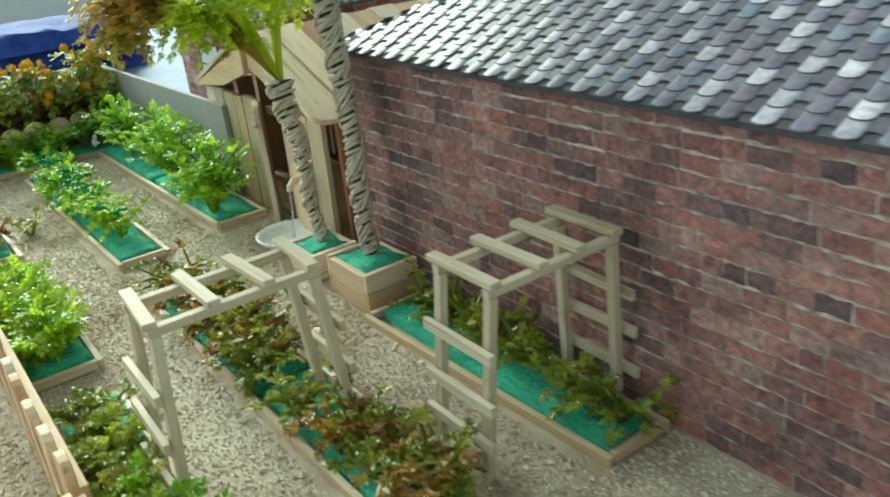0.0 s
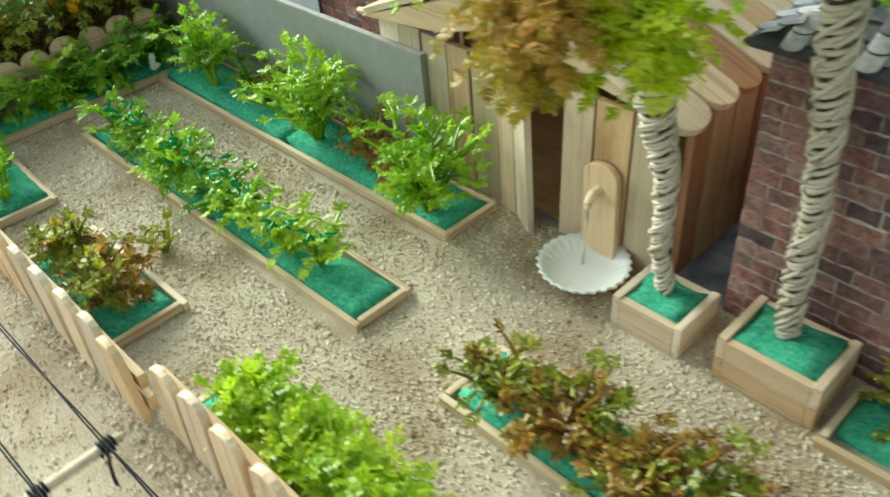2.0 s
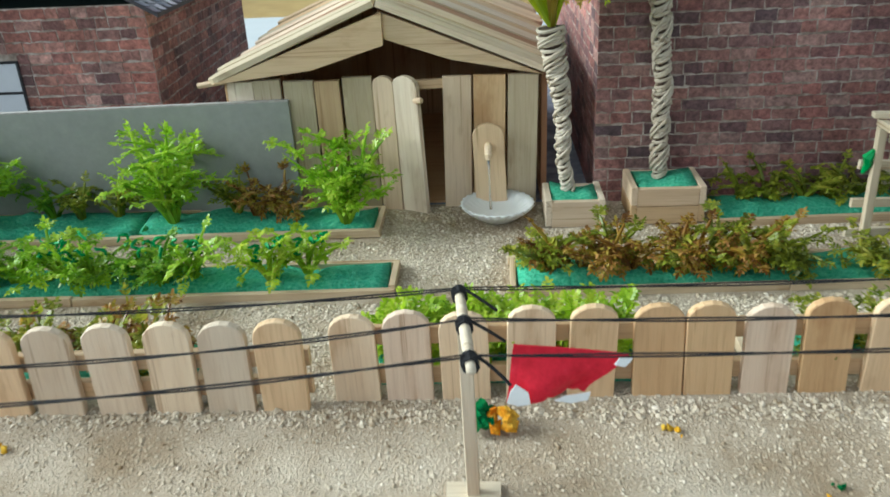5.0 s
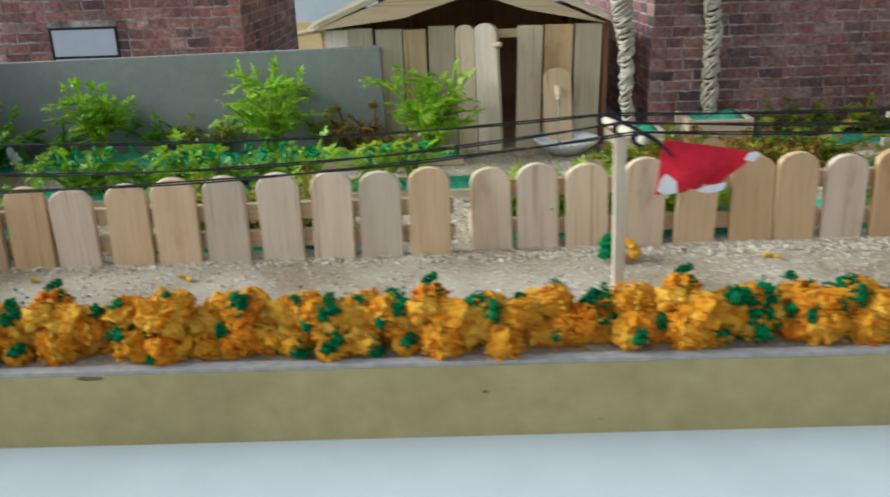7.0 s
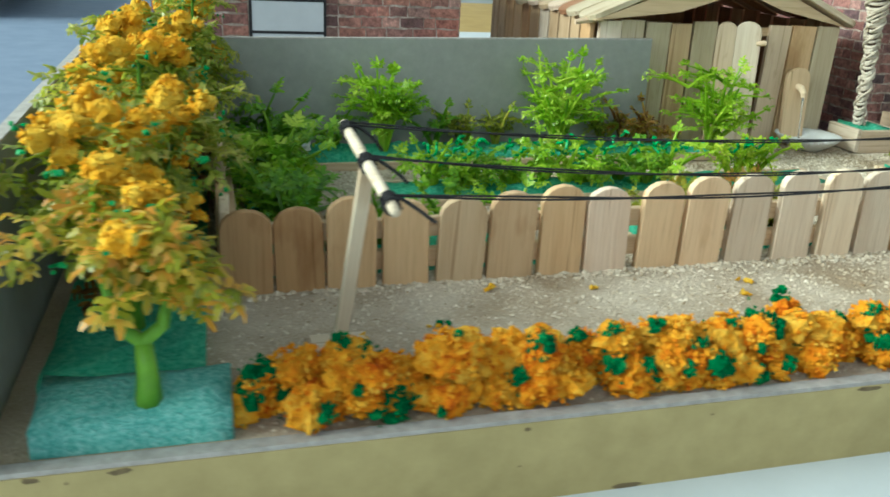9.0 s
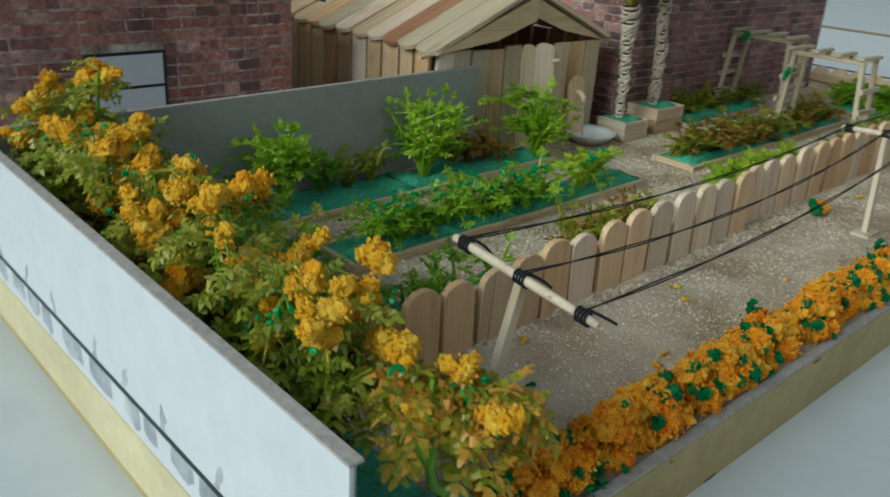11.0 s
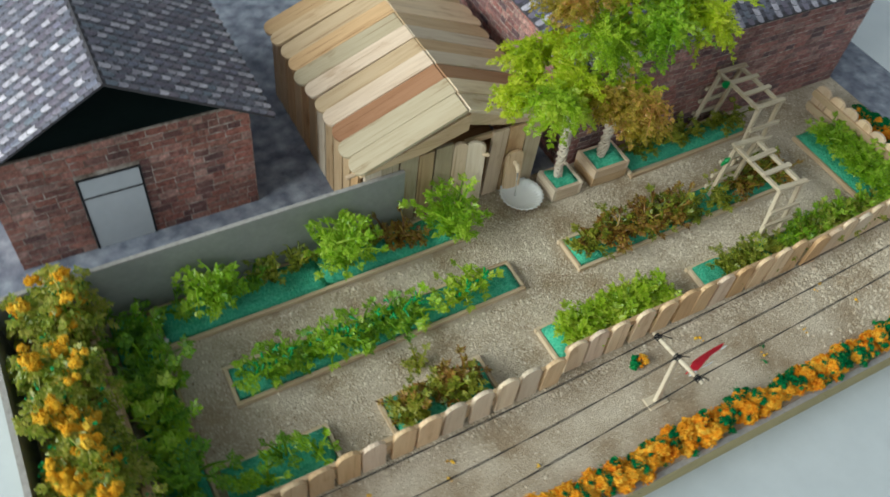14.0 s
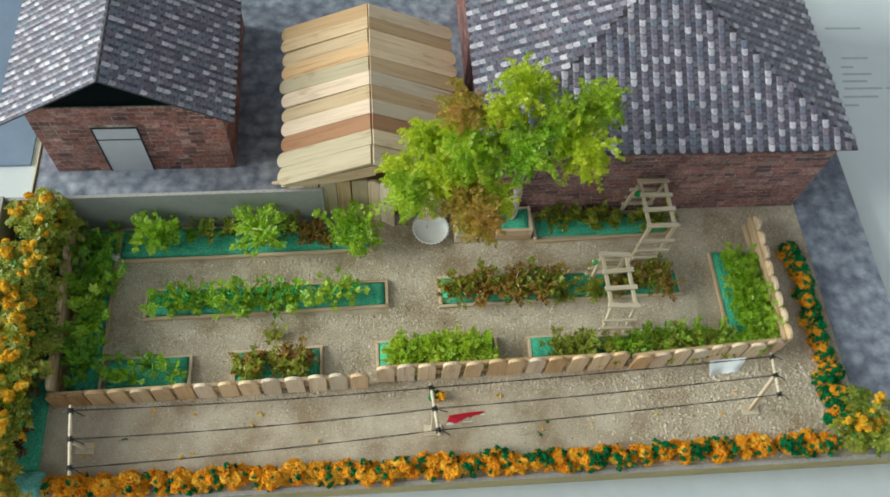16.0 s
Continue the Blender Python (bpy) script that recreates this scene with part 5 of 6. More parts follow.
# ---------------------------------------------------------------- water bowl
def water_bowl():
    plastic, nt, b = material("white_plastic", 0.35, spec=0.5)
    b.inputs["Base Color"].default_value = (0.78, 0.79, 0.80, 1)
    b.inputs["Subsurface Weight"].default_value = 0.15
    b.inputs["Subsurface Radius"].default_value = (0.004, 0.004, 0.004)
    cx, cy, n, s = 21.76, 10.22, 108, Shape()
    prof = [(0.0, 0.24), (0.5, 0.25), (0.8, 0.33), (1.0, 0.46), (1.15, 0.6), (1.18, 0.56), (1.02, 0.38), (0.8, 0.2), (0.5, 0.0), (0.0, 0.0)]
    rings = []
    for rr, z in prof:
        ring = []
        for k in range(n):
            w = 2 * math.pi * k / n
            scallop = 0.045 * math.cos(w * 27) * (rr / 1.19) ** 4
            ring.append((cx + (rr + scallop) * math.cos(w), cy + (rr + scallop) * math.sin(w), z))
        rings.append(ring)
    v = [p for ring in rings for p in ring]
    s.add(v, [(i * n + k, i * n + (k + 1) % n, (i + 1) * n + (k + 1) % n, (i + 1) * n + k) for i in range(len(prof) - 1) for k in range(n)])
    single("water_bowl", s, plastic, "white scalloped plastic bowl below the tap", "bowl", smooth=True)
    t = thing("water_tap", (21.6, 10.95, 0), "wooden stick standpipe with a small spout", "tap")
    stick("post", t, (21.6, 11.05, 0), (21.49, 11.15, 2.95), (0, -1, 0.05), 1.02, 0.2, WOOD_PEACH, round1=True)
    part("spout", Shape().tube([(21.5, 11.05, 2.25), (21.5, 10.8, 2.22), (21.5, 10.62, 2.05), (21.5, 10.6, 1.9)], [0.12, 0.13, 0.11, 0.09], 8), WOOD_PEACH, t)
    clear, nt, b = material("clear_glue", 0.12, spec=0.6)
    b.inputs["Base Color"].default_value = (0.93, 0.95, 0.95, 1)
    b.inputs["Transmission Weight"].default_value = 0.8
    b.inputs["IOR"].default_value = 1.4
    part("water_thread", Shape().tube([(21.5, 10.6, 1.9), (21.52, 10.57, 1.4), (21.53, 10.52, 0.9), (21.55, 10.45, 0.25)], [0.045, 0.03, 0.025, 0.05], 7), clear, t, "clear thread of glue as running water", smooth=True)


water_bowl()


# ---------------------------------------------------------------- trellis arches
TRELLIS = wood("trellis_wood", [(0.56, 0.48, 0.36), (0.63, 0.55, 0.43)])


def trellis(x0, x1, y0, y1, h, lean, label, seed):
    r = random.Random(seed)
    t = thing("trellis_arch", ((x0 + x1) / 2, (y0 + y1) / 2, 0), label, "trellis", "trellis arches")
    for y, side in ((y0, -1), (y1, 1)):
        for x in (x0, x1):
            stick("leg", t, (x + lean * 0.2, y + side * 0.3, 0), (x, y, h), (0, -1, 0), 0.21, 0.2, TRELLIS)
        for k in range(3):
            z = h * (0.24 + 0.24 * k)
            yy = y + side * (0.3 * (1 - z / h) + 0.22)
            stick("rung", t, (x0 - 0.28, yy, z + r.uniform(-0.08, 0.08)), (x1 + 0.3, yy, z + r.uniform(-0.08, 0.08)), (0, -1, 0), 0.24, 0.14, TRELLIS)
    for x in (x0, x1):
        stick("beam", t, (x, y0 - 0.12, h + 0.1), (x, y1 + 0.12, h + 0.1), (0, 0, 1), 0.2, 0.18, TRELLIS)
    for k in range(4):
        y = y0 + (y1 - y0) * k / 3
        stick("crossbar", t, (x0 - 0.25, y + r.uniform(-0.08, 0.08), h + 0.3), (x1 + 0.22, y + r.uniform(-0.08, 0.08), h + 0.3), (0, 0, 1), 0.26, 0.14, TRELLIS)
    return t


arch_left = trellis(31.4, 32.8, 2.68, 5.95, 4.1, 1, "pale wooden ladder trellis arch across the path", 1)
part("emerald_scrap", Shape().tube([(31.3, 5.95, 3.5), (31.22, 6.02, 3.3), (31.28, 6.1, 3.05), (31.2, 6.15, 2.8)], [0.05, 0.15, 0.11, 0.05], 6), EMERALD, arch_left, "dark green plastic scrap")
arch_right = trellis(34.6, 36.15, 7.8, 10.95, 4.1, -1, "pale wooden ladder trellis arch beside the brick wall", 2)
part("emerald_scrap", Shape().tube([(34.3, 10.0, 4.4), (34.35, 10.2, 4.1), (34.4, 10.3, 3.95)], [0.1, 0.24, 0.1], 6), EMERALD, arch_right, "dark green plastic scrap")


# ---------------------------------------------------------------- power line
THREAD = speckled("black_thread", [(0.3, (0.008, 0.008, 0.01)), (0.7, (0.03, 0.03, 0.034))], 1500, 0.8)
POLE_WOOD = wood("pole_wood", [(0.62, 0.53, 0.40), (0.66, 0.58, 0.46)])
POLES = [((2.0, -2.72, 0), (2.26, -1.43, 3.75), (2.5, -4.9, 3.22)), ((21.08, -2.68, 0), (20.88, -1.1, 3.5), (21.15, -3.98, 3.62)), ((39.95, -2.45, 0), (40.3, -0.26, 3.6), (40.1, -2.95, 3.6))]


def pole(foot, back, front):
    foot, back, front = Vector(foot), Vector(back), Vector(front)
    t = thing("utility_pole", foot, "thin wooden utility pole with a round crossbar", "utility pole", "power line poles")
    mid = back.lerp(front, 0.5)
    part("base_plate", Shape().box(foot.x - 0.5, foot.x + 0.5, foot.y - 0.3, foot.y + 0.3, 0.0, 0.09), POLE_WOOD, t)
    stick("post", t, foot, mid - Vector((0, 0, 0.1)), (0, -1, 0), 0.24, 0.18, POLE_WOOD)
    part("crossbar", Shape().tube([back, back.lerp(front, 0.3), back.lerp(front, 0.7), front], [0.085, 0.1, 0.1, 0.08], 9), POLE_WOOD, t, smooth=True)
    for f in (0.09, 0.5, 0.91):
        s, c = Shape(), back.lerp(front, f)
        d = (front - back).normalized()
        pts = []
        for k in range(33):
            w = k / 8 * 2 * math.pi
            pts.append(c + d * (k / 32 - 0.5) * 0.28 + Vector((math.cos(w) * 0.125, 0, math.sin(w) * 0.125)))
        s.tube(pts, 0.03, 5)
        s.tube(bend(c + Vector((0.1, 0, 0.1)), (0.9, -0.3, -0.35), 0.7, 0.5, 4, random.Random(int(c.x * 7 + f * 10))), 0.03, 4)
        part("knot", s, THREAD, t, "black thread knot")
    return t


for p in POLES:
    pole(*p)


def wire(a, b, sag, seed):
    r = random.Random(seed)
    t = thing("power_line", (a + b) / 2, "sagging doubled black thread strung as a power line", "cable", "power lines")
    for k in (0, 1):
        pts = []
        for i in range(25):
            f = i / 24
            p = a.lerp(b, f)
            twist = 0.028 * math.sin(f * 14 + k * math.pi + seed)
            pts.append(p + Vector((0, twist, 0.12 - sag * 4 * f * (1 - f) + 0.024 * math.cos(f * 14 + k * math.pi + seed))))
        part("strand", Shape().tube(pts, 0.018, 5), THREAD, t)


for n, (p, q) in enumerate(((0, 1), (1, 2))):
    for m, f in enumerate((0.09, 0.5, 0.91)):
        wire(Vector(POLES[p][1]).lerp(Vector(POLES[p][2]), f), Vector(POLES[q][1]).lerp(Vector(POLES[q][2]), f), ((0.4, 0.62, 0.46), (0.2, 0.3, 0.26))[n][m], n * 3 + m)


def cloth(name, corners, mat, label, category, seed, waves=0.12, nx=14, ny=8):
    a, b, c, d = (Vector(p) for p in corners)
    n = (b - a).cross(d - a).normalized()
    r = random.Random(seed)
    v = []
    for j in range(ny + 1):
        for i in range(nx + 1):
            u, w = i / nx, j / ny
            p = a.lerp(b, u).lerp(d.lerp(c, u), w)
            edge = 0.07 * r.uniform(-1, 1) if j == ny else 0
            v.append(p + n * (waves * w * math.sin(u * 7 + seed) + 0.04 * math.sin(w * 6 + u * 3)) + (d - a).normalized() * edge)
    f = [(j * (nx + 1) + i, j * (nx + 1) + i + 1, (j + 1) * (nx + 1) + i + 1, (j + 1) * (nx + 1) + i) for j in range(ny) for i in range(nx)]
    ob = single(name, Shape().add(v, f), mat, label, category)
    solid = ob.modifiers.new("thickness", "SOLIDIFY")
    solid.thickness = 0.00025
    return ob


RED_CLOTH = speckled("red_cloth", [(0.25, (0.50, 0.006, 0.02)), (0.6, (0.68, 0.015, 0.04)), (0.85, (0.74, 0.06, 0.09))], 500, 0.7, 0.4, 0.0004)
WHITE_PAPER = speckled("white_tissue", [(0.3, (0.72, 0.74, 0.76)), (0.7, (0.82, 0.84, 0.85))], 300, 0.7, 0.3, 0.0003)
flag = cloth("red_flag", [(21.83, -2.85, 3.38), (23.78, -2.6, 3.0), (23.03, -2.8, 2.37), (21.72, -2.95, 2.32)], RED_CLOTH, "red cloth scrap with torn edge on the wire", "flag", 2)
for nm, ring in (("white_hem", [(21.62, 2.5), (21.8, 2.43), (22.02, 2.46), (21.98, 2.7), (21.78, 2.86), (21.68, 2.72)]), ("white_hem", [(22.42, 2.46), (22.68, 2.4), (22.98, 2.46), (23.02, 2.62), (22.8, 2.58), (22.6, 2.55)]), ("white_hem", [(23.42, 3.02), (23.6, 2.98), (23.72, 3.14), (23.66, 3.19), (23.5, 3.16)])):
    part(nm, Shape().prism([(x + 0.08, -3.06 if x < 22.3 else -2.95 if x < 23.2 else -2.76, z - 0.13) for x, z in ring], (0, -0.02, 0)), WHITE_PAPER, flag, "white frayed paper at the edge")
cloth("paper_scrap", [(36.7, -0.5, 3.45), (38.85, -0.4, 3.45), (38.35, -1.0, 2.9), (36.65, -1.15, 2.9)], WHITE_PAPER, "white tissue scrap hung over the wire", "paper", 5)


# ---------------------------------------------------------------- foam flower hedges
def flower_bush(at, seed, greens, size=1.0):
    r = random.Random(seed)
    t = thing("flower_bush", at, "clump of orange foam flowers with green foam scraps", "flower bush", "foam flower hedge")
    o, g = Shape(), Shape()
    lumps = []
    for k in range(8):
        a, e = r.uniform(0, 6.28), r.uniform(0.05, 1.3)
        lumps.append((Vector(at) + Vector((math.cos(a) * math.cos(e) * 0.62, math.sin(a) * math.cos(e) * 0.42, 0.2 + math.sin(e) * r.uniform(0.35, 0.85) * size)), r.uniform(0.24, 0.44)))
    for k in range(7):
        lumps.append((Vector(at) + Vector((r.uniform(-0.68, 0.68), r.uniform(-0.42, 0.35), r.uniform(0.12, 0.3))), r.uniform(0.22, 0.36)))
    for c, rad in lumps:
        core = (c.x, c.y, max(0.16, c.z))
        o.puff(core, rad * 0.86, r, 3, 0.5)
        o.granules(core, rad * 0.95, r, 120, 0.026, 0.058)
    for k in range(int(17 * greens) + 6):
        c, rad = lumps[r.randrange(15)]
        a, e = r.uniform(3.3, 6.2) if r.random() < 0.6 else r.uniform(0, 6.28), r.uniform(-0.3, 1.4)
        p = c + Vector((math.cos(a) * math.cos(e), math.sin(a) * math.cos(e), math.sin(e))) * rad * 1.05
        p.z = max(p.z, 0.12)
        w = r.choice((0.07, 0.1, 0.14, 0.19)) * r.uniform(0.8, 1.15)
        for _ in range(3):
            g.puff(p + Vector((r.uniform(-1, 1), r.uniform(-1, 1), r.uniform(-0.8, 0.8))) * w * 0.75, w * r.uniform(0.5, 0.8), r, 1, 0.7)
        g.granules(p, w * 1.02, r, int(150 * w), 0.03, 0.055)
        if r.random() < 0.5:
            g.granules(p, w * 2.0, r, 3, 0.02, 0.04)
    part("orange_foam", o, ORANGE_FOAM, t, "crumbled orange foam", kind="stuff")
    part("green_foam", g, GREEN_FOAM, t, "dark green foam crumbs", kind="stuff")
    return t


hedge = [flower_bush((0.9 + 1.3 * k, -4.85, 0), 200 + k, (0.5, 0.7, 0.35, 0.9, 0.6, 0.55, 0.8)[k], (1.05, 1.15, 1.25, 1.1, 1.0, 1.2, 1.0)[k]) for k in range(7)]
far = [flower_bush((44.0 - 1.2 * k, -4.65, 0), 220 + k, 1.9 + 0.5 * k, 0.8) for k in range(3)]
hr = random.Random(11)
x = 0.9 + 1.3 * 7
while x < 41:
    kinds = far if x > 21 and hr.random() < 0.55 else hedge
    copy_thing(kinds[hr.randrange(len(kinds))], place(x, -4.83 + hr.uniform(-0.12, 0.12) + 0.12 * max(0, (x - 20) / 25), 0, 0, 0, hr.choice((hr.uniform(-25, 25), 180 + hr.uniform(-25, 25)))))
    x += hr.uniform(1.05, 1.35)
side_hedge = [flower_bush((45.25, -3.0 + 1.2 * k, 0), 230 + k, 6.0 + 1.2 * k, 0.6) for k in range(3)]
y = 0.6
while y < 7.6:
    copy_thing(side_hedge[hr.randrange(3)], place(45.2 + hr.uniform(-0.1, 0.1), y, 0, 0, 0, 90 + hr.uniform(-30, 30)))
    y += hr.uniform(0.95, 1.25)


# ---------------------------------------------------------------- flower trees along the side wall
STEM = speckled("green_plastic_stem", [(0.3, (0.08, 0.22, 0.015)), (0.7, (0.16, 0.36, 0.03))], 200, 0.35, 0.1)


def flower_tree(at, height, spread, seed, label, leaves=MOSS, blossom=YELLOW_FOAM, bare=False):
    r = random.Random(seed)
    t = thing("flower_tree", at, label, "flower tree", "flower trees")
    b = Vector(at)
    inner = -2.2 if b.x < 0 else -99
    tr = Shape()
    fork = b + Vector((0, 0, height * 0.30))
    tr.tube([b, b + Vector((0.02, 0, height * 0.15)), fork], [0.22, 0.16, 0.13], 8)
    st, lf, dead, o, g = Shape(), Shape(), Shape(), Shape(), Shape()
    limbs = [fork]
    if bare:
        limbs = [fork + Vector((-0.36, 0, 0.62)), fork + Vector((0.36, 0.05, 0.6))]
        for q in limbs:
            tr.tube([fork, fork.lerp(q, 0.5) + Vector(((q.x - fork.x) * 0.25, 0, -0.08)), q], [0.12, 0.1, 0.08], 6, False)
    for k in range(8):
        w = k * 0.8 + r.uniform(-0.3, 0.3)
        out = Vector((math.cos(w), math.sin(w), 0)) * spread * r.uniform(0.4, 0.95)
        tip = b + out + Vector((0, 0, height * (r.uniform(0.72, 0.98) if k % 3 or bare else r.uniform(0.5, 0.68))))
        tip.x = max(tip.x, inner)
        limb = min(limbs, key=lambda q: (q - tip).length)
        mid = limb.lerp(tip, 0.5) + out * 0.2
        mid.x = max(mid.x, inner)
        tr.tube([limb, mid, tip], [0.09, 0.06, 0.04], 5, False)
        for _ in range(5 if bare else 7):
            p = mid.lerp(tip, r.uniform(0.2, 1.1))
            a = r.uniform(0, 6.28)
            sprig(st, lf, p, Vector((math.cos(a), math.sin(a), r.uniform(-0.15, 0.7))), r.uniform(0.6, 1.05) if bare else r.uniform(0.7, 1.25), 0.36 if bare else 0.36, r, 1.2 if bare else 1.0, gap=0.85, thick=0.035)
        # withered leaves; their dark brown also deepens the shade within the crown
        for _ in range(0 if bare else 4):
            a = r.uniform(0, 6.28)
            sprig(st, dead, fork.lerp(mid, r.uniform(0.3, 1.0)), Vector((math.cos(a), math.sin(a), r.uniform(-0.3, 0.4))), r.uniform(0.6, 1.1), 0.34, r, 1.2, gap=0.8, thick=0.03)
        # blossom: crumbly bunches that sit on the ends of the twigs
        for _ in range(r.choice((0, 1, 1)) if bare else r.choice((1, 1, 1, 2, 2))):
            c = tip + Vector((r.uniform(-0.6, 0.6), r.uniform(-0.6, 0.6), r.uniform(-0.2, 0.3)))
            c.x = max(c.x, inner)
            rad = r.uniform(0.2, 0.4) if bare else r.uniform(0.22, 0.5)
            for _ in range(5):
                q = c + Vector((r.gauss(0, 1), r.gauss(0, 1), r.gauss(0.1, 0.7))).normalized() * rad * r.uniform(0.3, 0.9)
                k = rad * r.uniform(0.35, 0.65)
                o.puff(q, k * 0.85, r, 2, 0.55)
                o.granules(q, k * 0.95, r, int(170 * k), 0.022, 0.05)
        for _ in range(2):
            p = tip + Vector((r.uniform(-0.7, 0.7), r.uniform(-0.7, 0.7), r.uniform(-0.4, 0.2)))
            for _ in range(r.choice((2, 3, 4))):
                g.crumb(p + Vector((r.uniform(-0.12, 0.12), r.uniform(-0.12, 0.12), r.uniform(-0.08, 0.08))), r.uniform(0.03, 0.07), r)
    # nothing pokes through the card wall beside the trees
    for shape in (lf, st, dead, o, g):
        shape.v = [(max(x, -3.12), y, z) for x, y, z in shape.v]
    part("trunk", tr, STEM, t, "green plastic trunk that forks", smooth=True)
    crown = part("crown", lf, leaves, t, kind="stuff")
    part("twig", st, leaves, crown)
    if dead.v:
        part("withered_leaves", dead, UMBER, t, "brown withered leaves that also stand for shade inside the crown", kind="stuff")
    part("yellow_foam", o, blossom, t, "yellow orange foam blossom", kind="stuff")
    part("emerald_scrap", g, EMERALD, t, "emerald plastic scraps", kind="stuff")
    return t


for k, (x, y, h, sp) in enumerate(((-1.05, -5.0, 3.7, 0.8), (-1.5, -2.2, 4.2, 1.15), (-1.3, 0.6, 4.4, 1.3), (-1.5, 3.2, 4.3, 1.2), (-1.2, 5.6, 4.5, 1.2), (-1.5, 7.7, 4.3, 1.1), (-0.9, 9.8, 5.0, 1.2))):
    flower_tree((x, y, 0.4), h, sp, 300 + k, "plastic tree with olive leaves and orange foam blossom", GOLDEN if k == 0 else MOSS, YELLOW_FOAM, k == 0)
flower_tree((46.0, -4.0, 0.0), 2.4, 1.3, 320, "low corner shrub with yellow green leaves and orange foam")

sr = random.Random(4)
single("sponge_strip", blob_slab(-2.75, -0.3, -3.9, 10.6, 0.0, 0.4, sr), SPONGE, "teal sponge strip below the flower trees", "sponge", smooth=True)
# the front block wears the sponge colours painted as lit
single("sponge_block", blob_slab(-2.6, 0.1, -5.35, -3.95, 0.0, 0.62, sr), LIT_SPONGE, "teal sponge block in the front corner", "sponge", smooth=True)

# small crumbs that fell on the sand
for k in range(22):
    s = Shape()
    c = (sr.uniform(1, 44), sr.uniform(-3.6, -0.6), 0.06)
    for _ in range(3):
        s.crumb((c[0] + sr.uniform(-0.12, 0.12), c[1] + sr.uniform(-0.12, 0.12), 0.06), sr.uniform(0.035, 0.08), sr)
    single("foam_crumb", s, GREEN_FOAM if k % 7 == 3 else YELLOW_FOAM, "small fallen foam crumb on the sand", "crumb", "fallen crumbs")
t = thing("foam_clump", (21.35, -0.75, 0), "fallen clump of green and orange foam on the sand", "crumb")
s, g = Shape(), Shape()
for k in range(16):
    (g if k < 8 else s).crumb((21.3 + (0.32 if k >= 8 else 0.0) + sr.uniform(-0.2, 0.2), -0.75 + sr.uniform(-0.2, 0.2), sr.uniform(0.1, 0.5)), sr.uniform(0.12, 0.2), sr)
part("orange_foam", s, ORANGE_FOAM, t, kind="stuff")
part("green_foam", g, GREEN_FOAM, t, kind="stuff")
s = Shape()
for k in range(4):
    s.crumb((2.5 + sr.uniform(-0.12, 0.12), 8.68 + sr.uniform(-0.1, 0.1), 0.62 + 0.12 * k), 0.17, sr)
single("glue_lump", s, WHITE_PAPER, "white lump of dried glue on the bed corner", "glue")


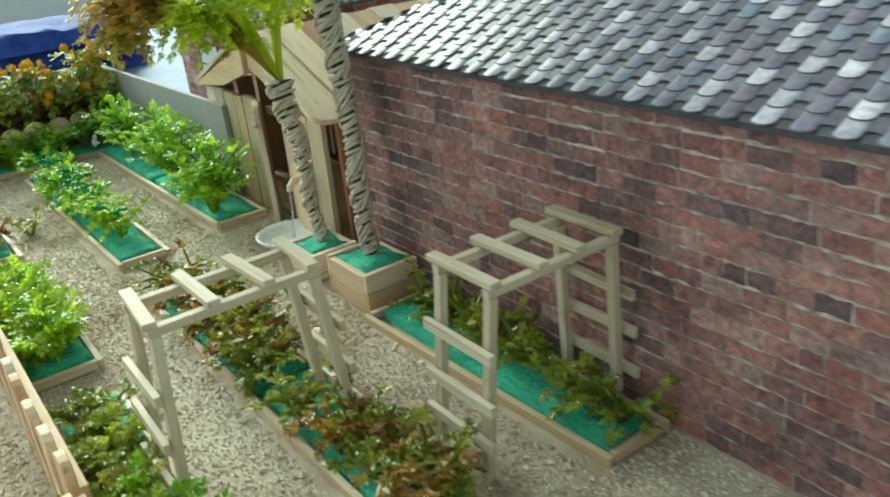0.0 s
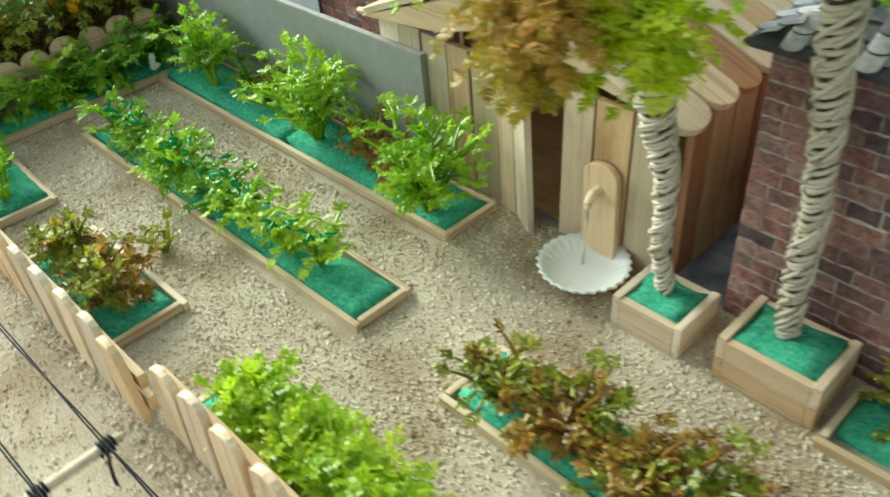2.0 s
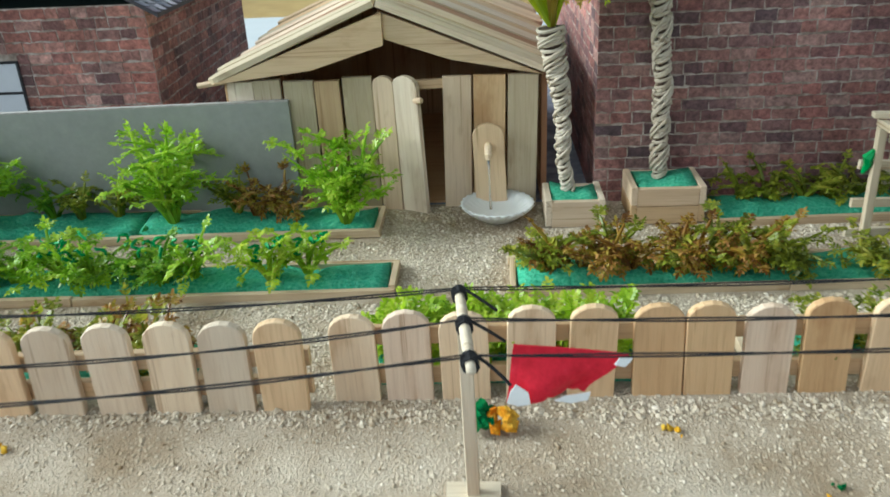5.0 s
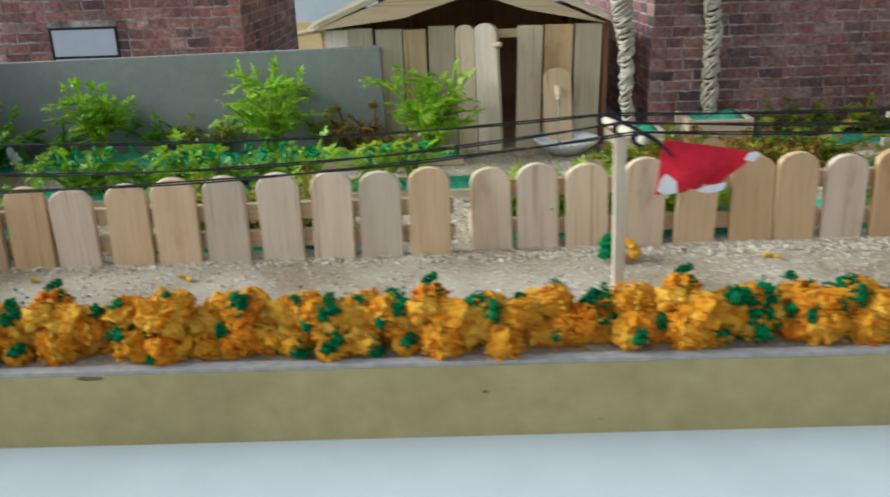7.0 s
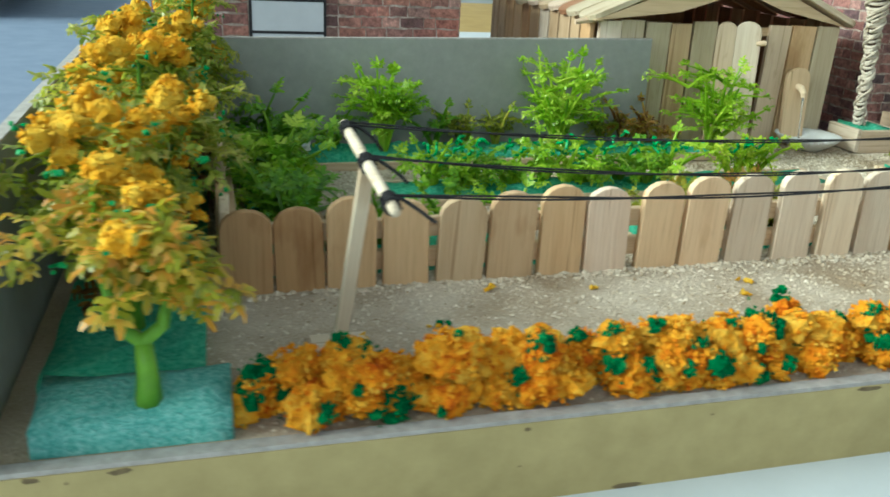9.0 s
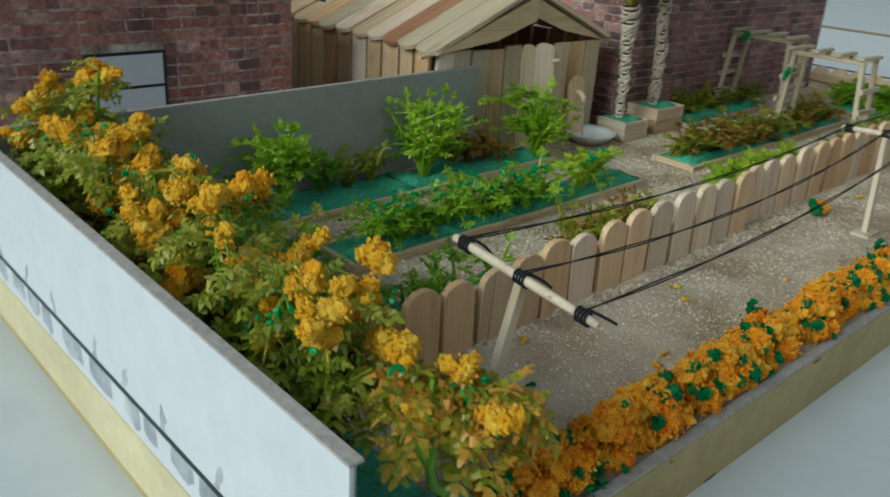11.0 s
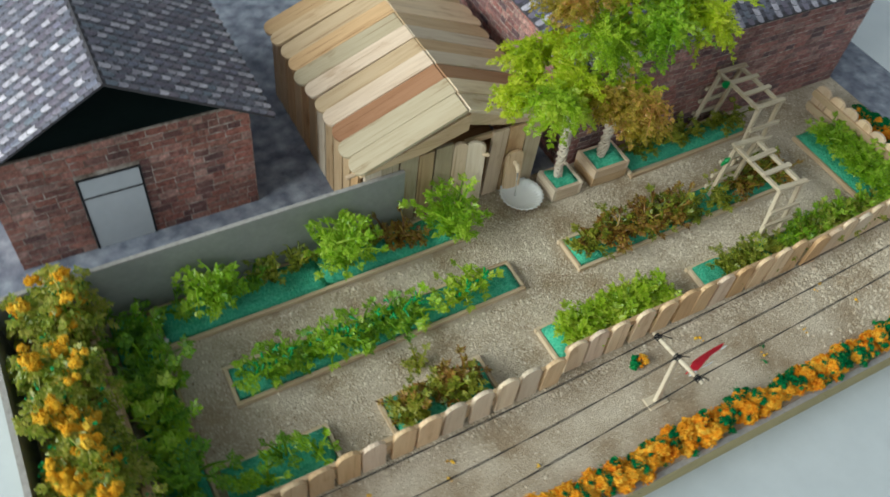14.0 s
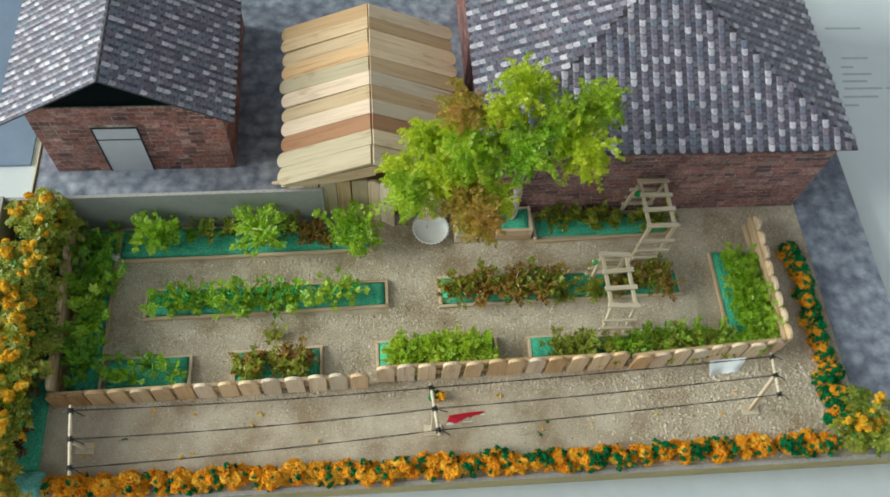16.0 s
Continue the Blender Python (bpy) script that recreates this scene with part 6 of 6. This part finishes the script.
# ---------------------------------------------------------------- grains of sand
def grains(count, seed):
    """Coarse sand: thousands of small angular grains over the open ground."""
    g = np.random.default_rng(seed)
    x, y = g.uniform(-0.3, 46.5, count * 2), g.uniform(-5.3, 11.4, count * 2)
    keep = np.ones(len(x), bool)
    for x0, x1, y0, y1 in list(BEDS.values()) + [(23.3, 25.1, 9.3, 11), (25.95, 28.15, 9.4, 11.2)]:
        keep &= ~((x > x0) & (x < x1) & (y > y0) & (y < y1))
    keep &= ~((x < 0.4) & (y > -5.3) & (y < -3.4))
    keep &= ~((y < -0.35) & (x < 34) & (g.random(len(x)) < 0.6))
    x, y = x[keep][:count], y[keep][:count]
    n = len(x)
    unit = np.array([(1, 0, 0), (0, 1, 0), (-1, 0, 0), (0, -1, 0), (0.1, 0.1, 1), (0, 0, -0.8)])
    size = g.uniform(0.03, 0.058, n) * np.where(g.random(n) < 0.05, 1.5, 1.0) * np.where(y < 0, 0.8, 1.0) * np.where((y > -0.5) & (y < 0.0), 1.5, 1.0) * np.where((x > 33) & (y < 0.0) & (g.random(n) < 0.3), 1.8, 1.0)
    turn = g.uniform(0, 6.28, n)
    v = unit[None] * g.uniform(0.65, 1.35, (n, 6, 3)) * size[:, None, None]
    v[:, :, 2] *= 0.6
    c, s_ = np.cos(turn)[:, None], np.sin(turn)[:, None]
    vx = v[:, :, 0] * c - v[:, :, 1] * s_ + x[:, None]
    vy = v[:, :, 0] * s_ + v[:, :, 1] * c + y[:, None]
    vz = v[:, :, 2] + size[:, None] * g.uniform(-0.2, 0.45, (n, 1))
    verts = np.stack([vx, vy, vz], -1).reshape(-1, 3) * CM
    faces = np.array([(0, 1, 4), (1, 2, 4), (2, 3, 4), (3, 0, 4), (1, 0, 5), (2, 1, 5), (3, 2, 5), (0, 3, 5)])
    faces = (faces[None] + 6 * np.arange(n)[:, None, None]).reshape(-1, 3)
    me = bpy.data.meshes.new("sand_grains")
    me.from_pydata(verts.tolist(), [], faces.tolist())
    me.materials.append(GRAIN)
    single("sand_grains", me, GRAIN, "coarse pale sand grains scattered over the garden", "sand", kind="stuff")


grains(52000, 5)


def clods(count, seed):
    """Small crumbly lumps of glued sand."""
    r, s = random.Random(seed), Shape()
    for k in range(count):
        if k >= 1300:
            x, y = r.uniform(2, 44), -0.3 - 2.2 * r.random() ** 1.8
        elif k % 3 == 0:
            x, y = r.uniform(0.5, 42), -0.25 + 0.5 * r.random() ** 2 - 0.3 * r.random()
        elif k % 3 == 1:
            x, y = 46 - 16 * r.random() ** 1.5, r.uniform(-4.0, -0.4)
        else:
            x0, x1, y0, y1 = r.choice([b for b in BEDS.values() if b[2] > 3])
            x, y = r.uniform(x0, x1), r.choice((y0 - r.uniform(0.05, 0.3), y1 + r.uniform(0.05, 0.3)))
        for _ in range(r.choice((1, 1, 2, 3))):
            s.crumb((x + r.uniform(-0.1, 0.1), y + r.uniform(-0.1, 0.1), 0.0), r.uniform(0.035, 0.085) if k < 1300 else r.uniform(0.022, 0.045), r)
    single("sand_clods", s, GRAIN, "crumbly lumps of glued sand along fence and beds", "sand", kind="stuff")


clods(2300, 6)
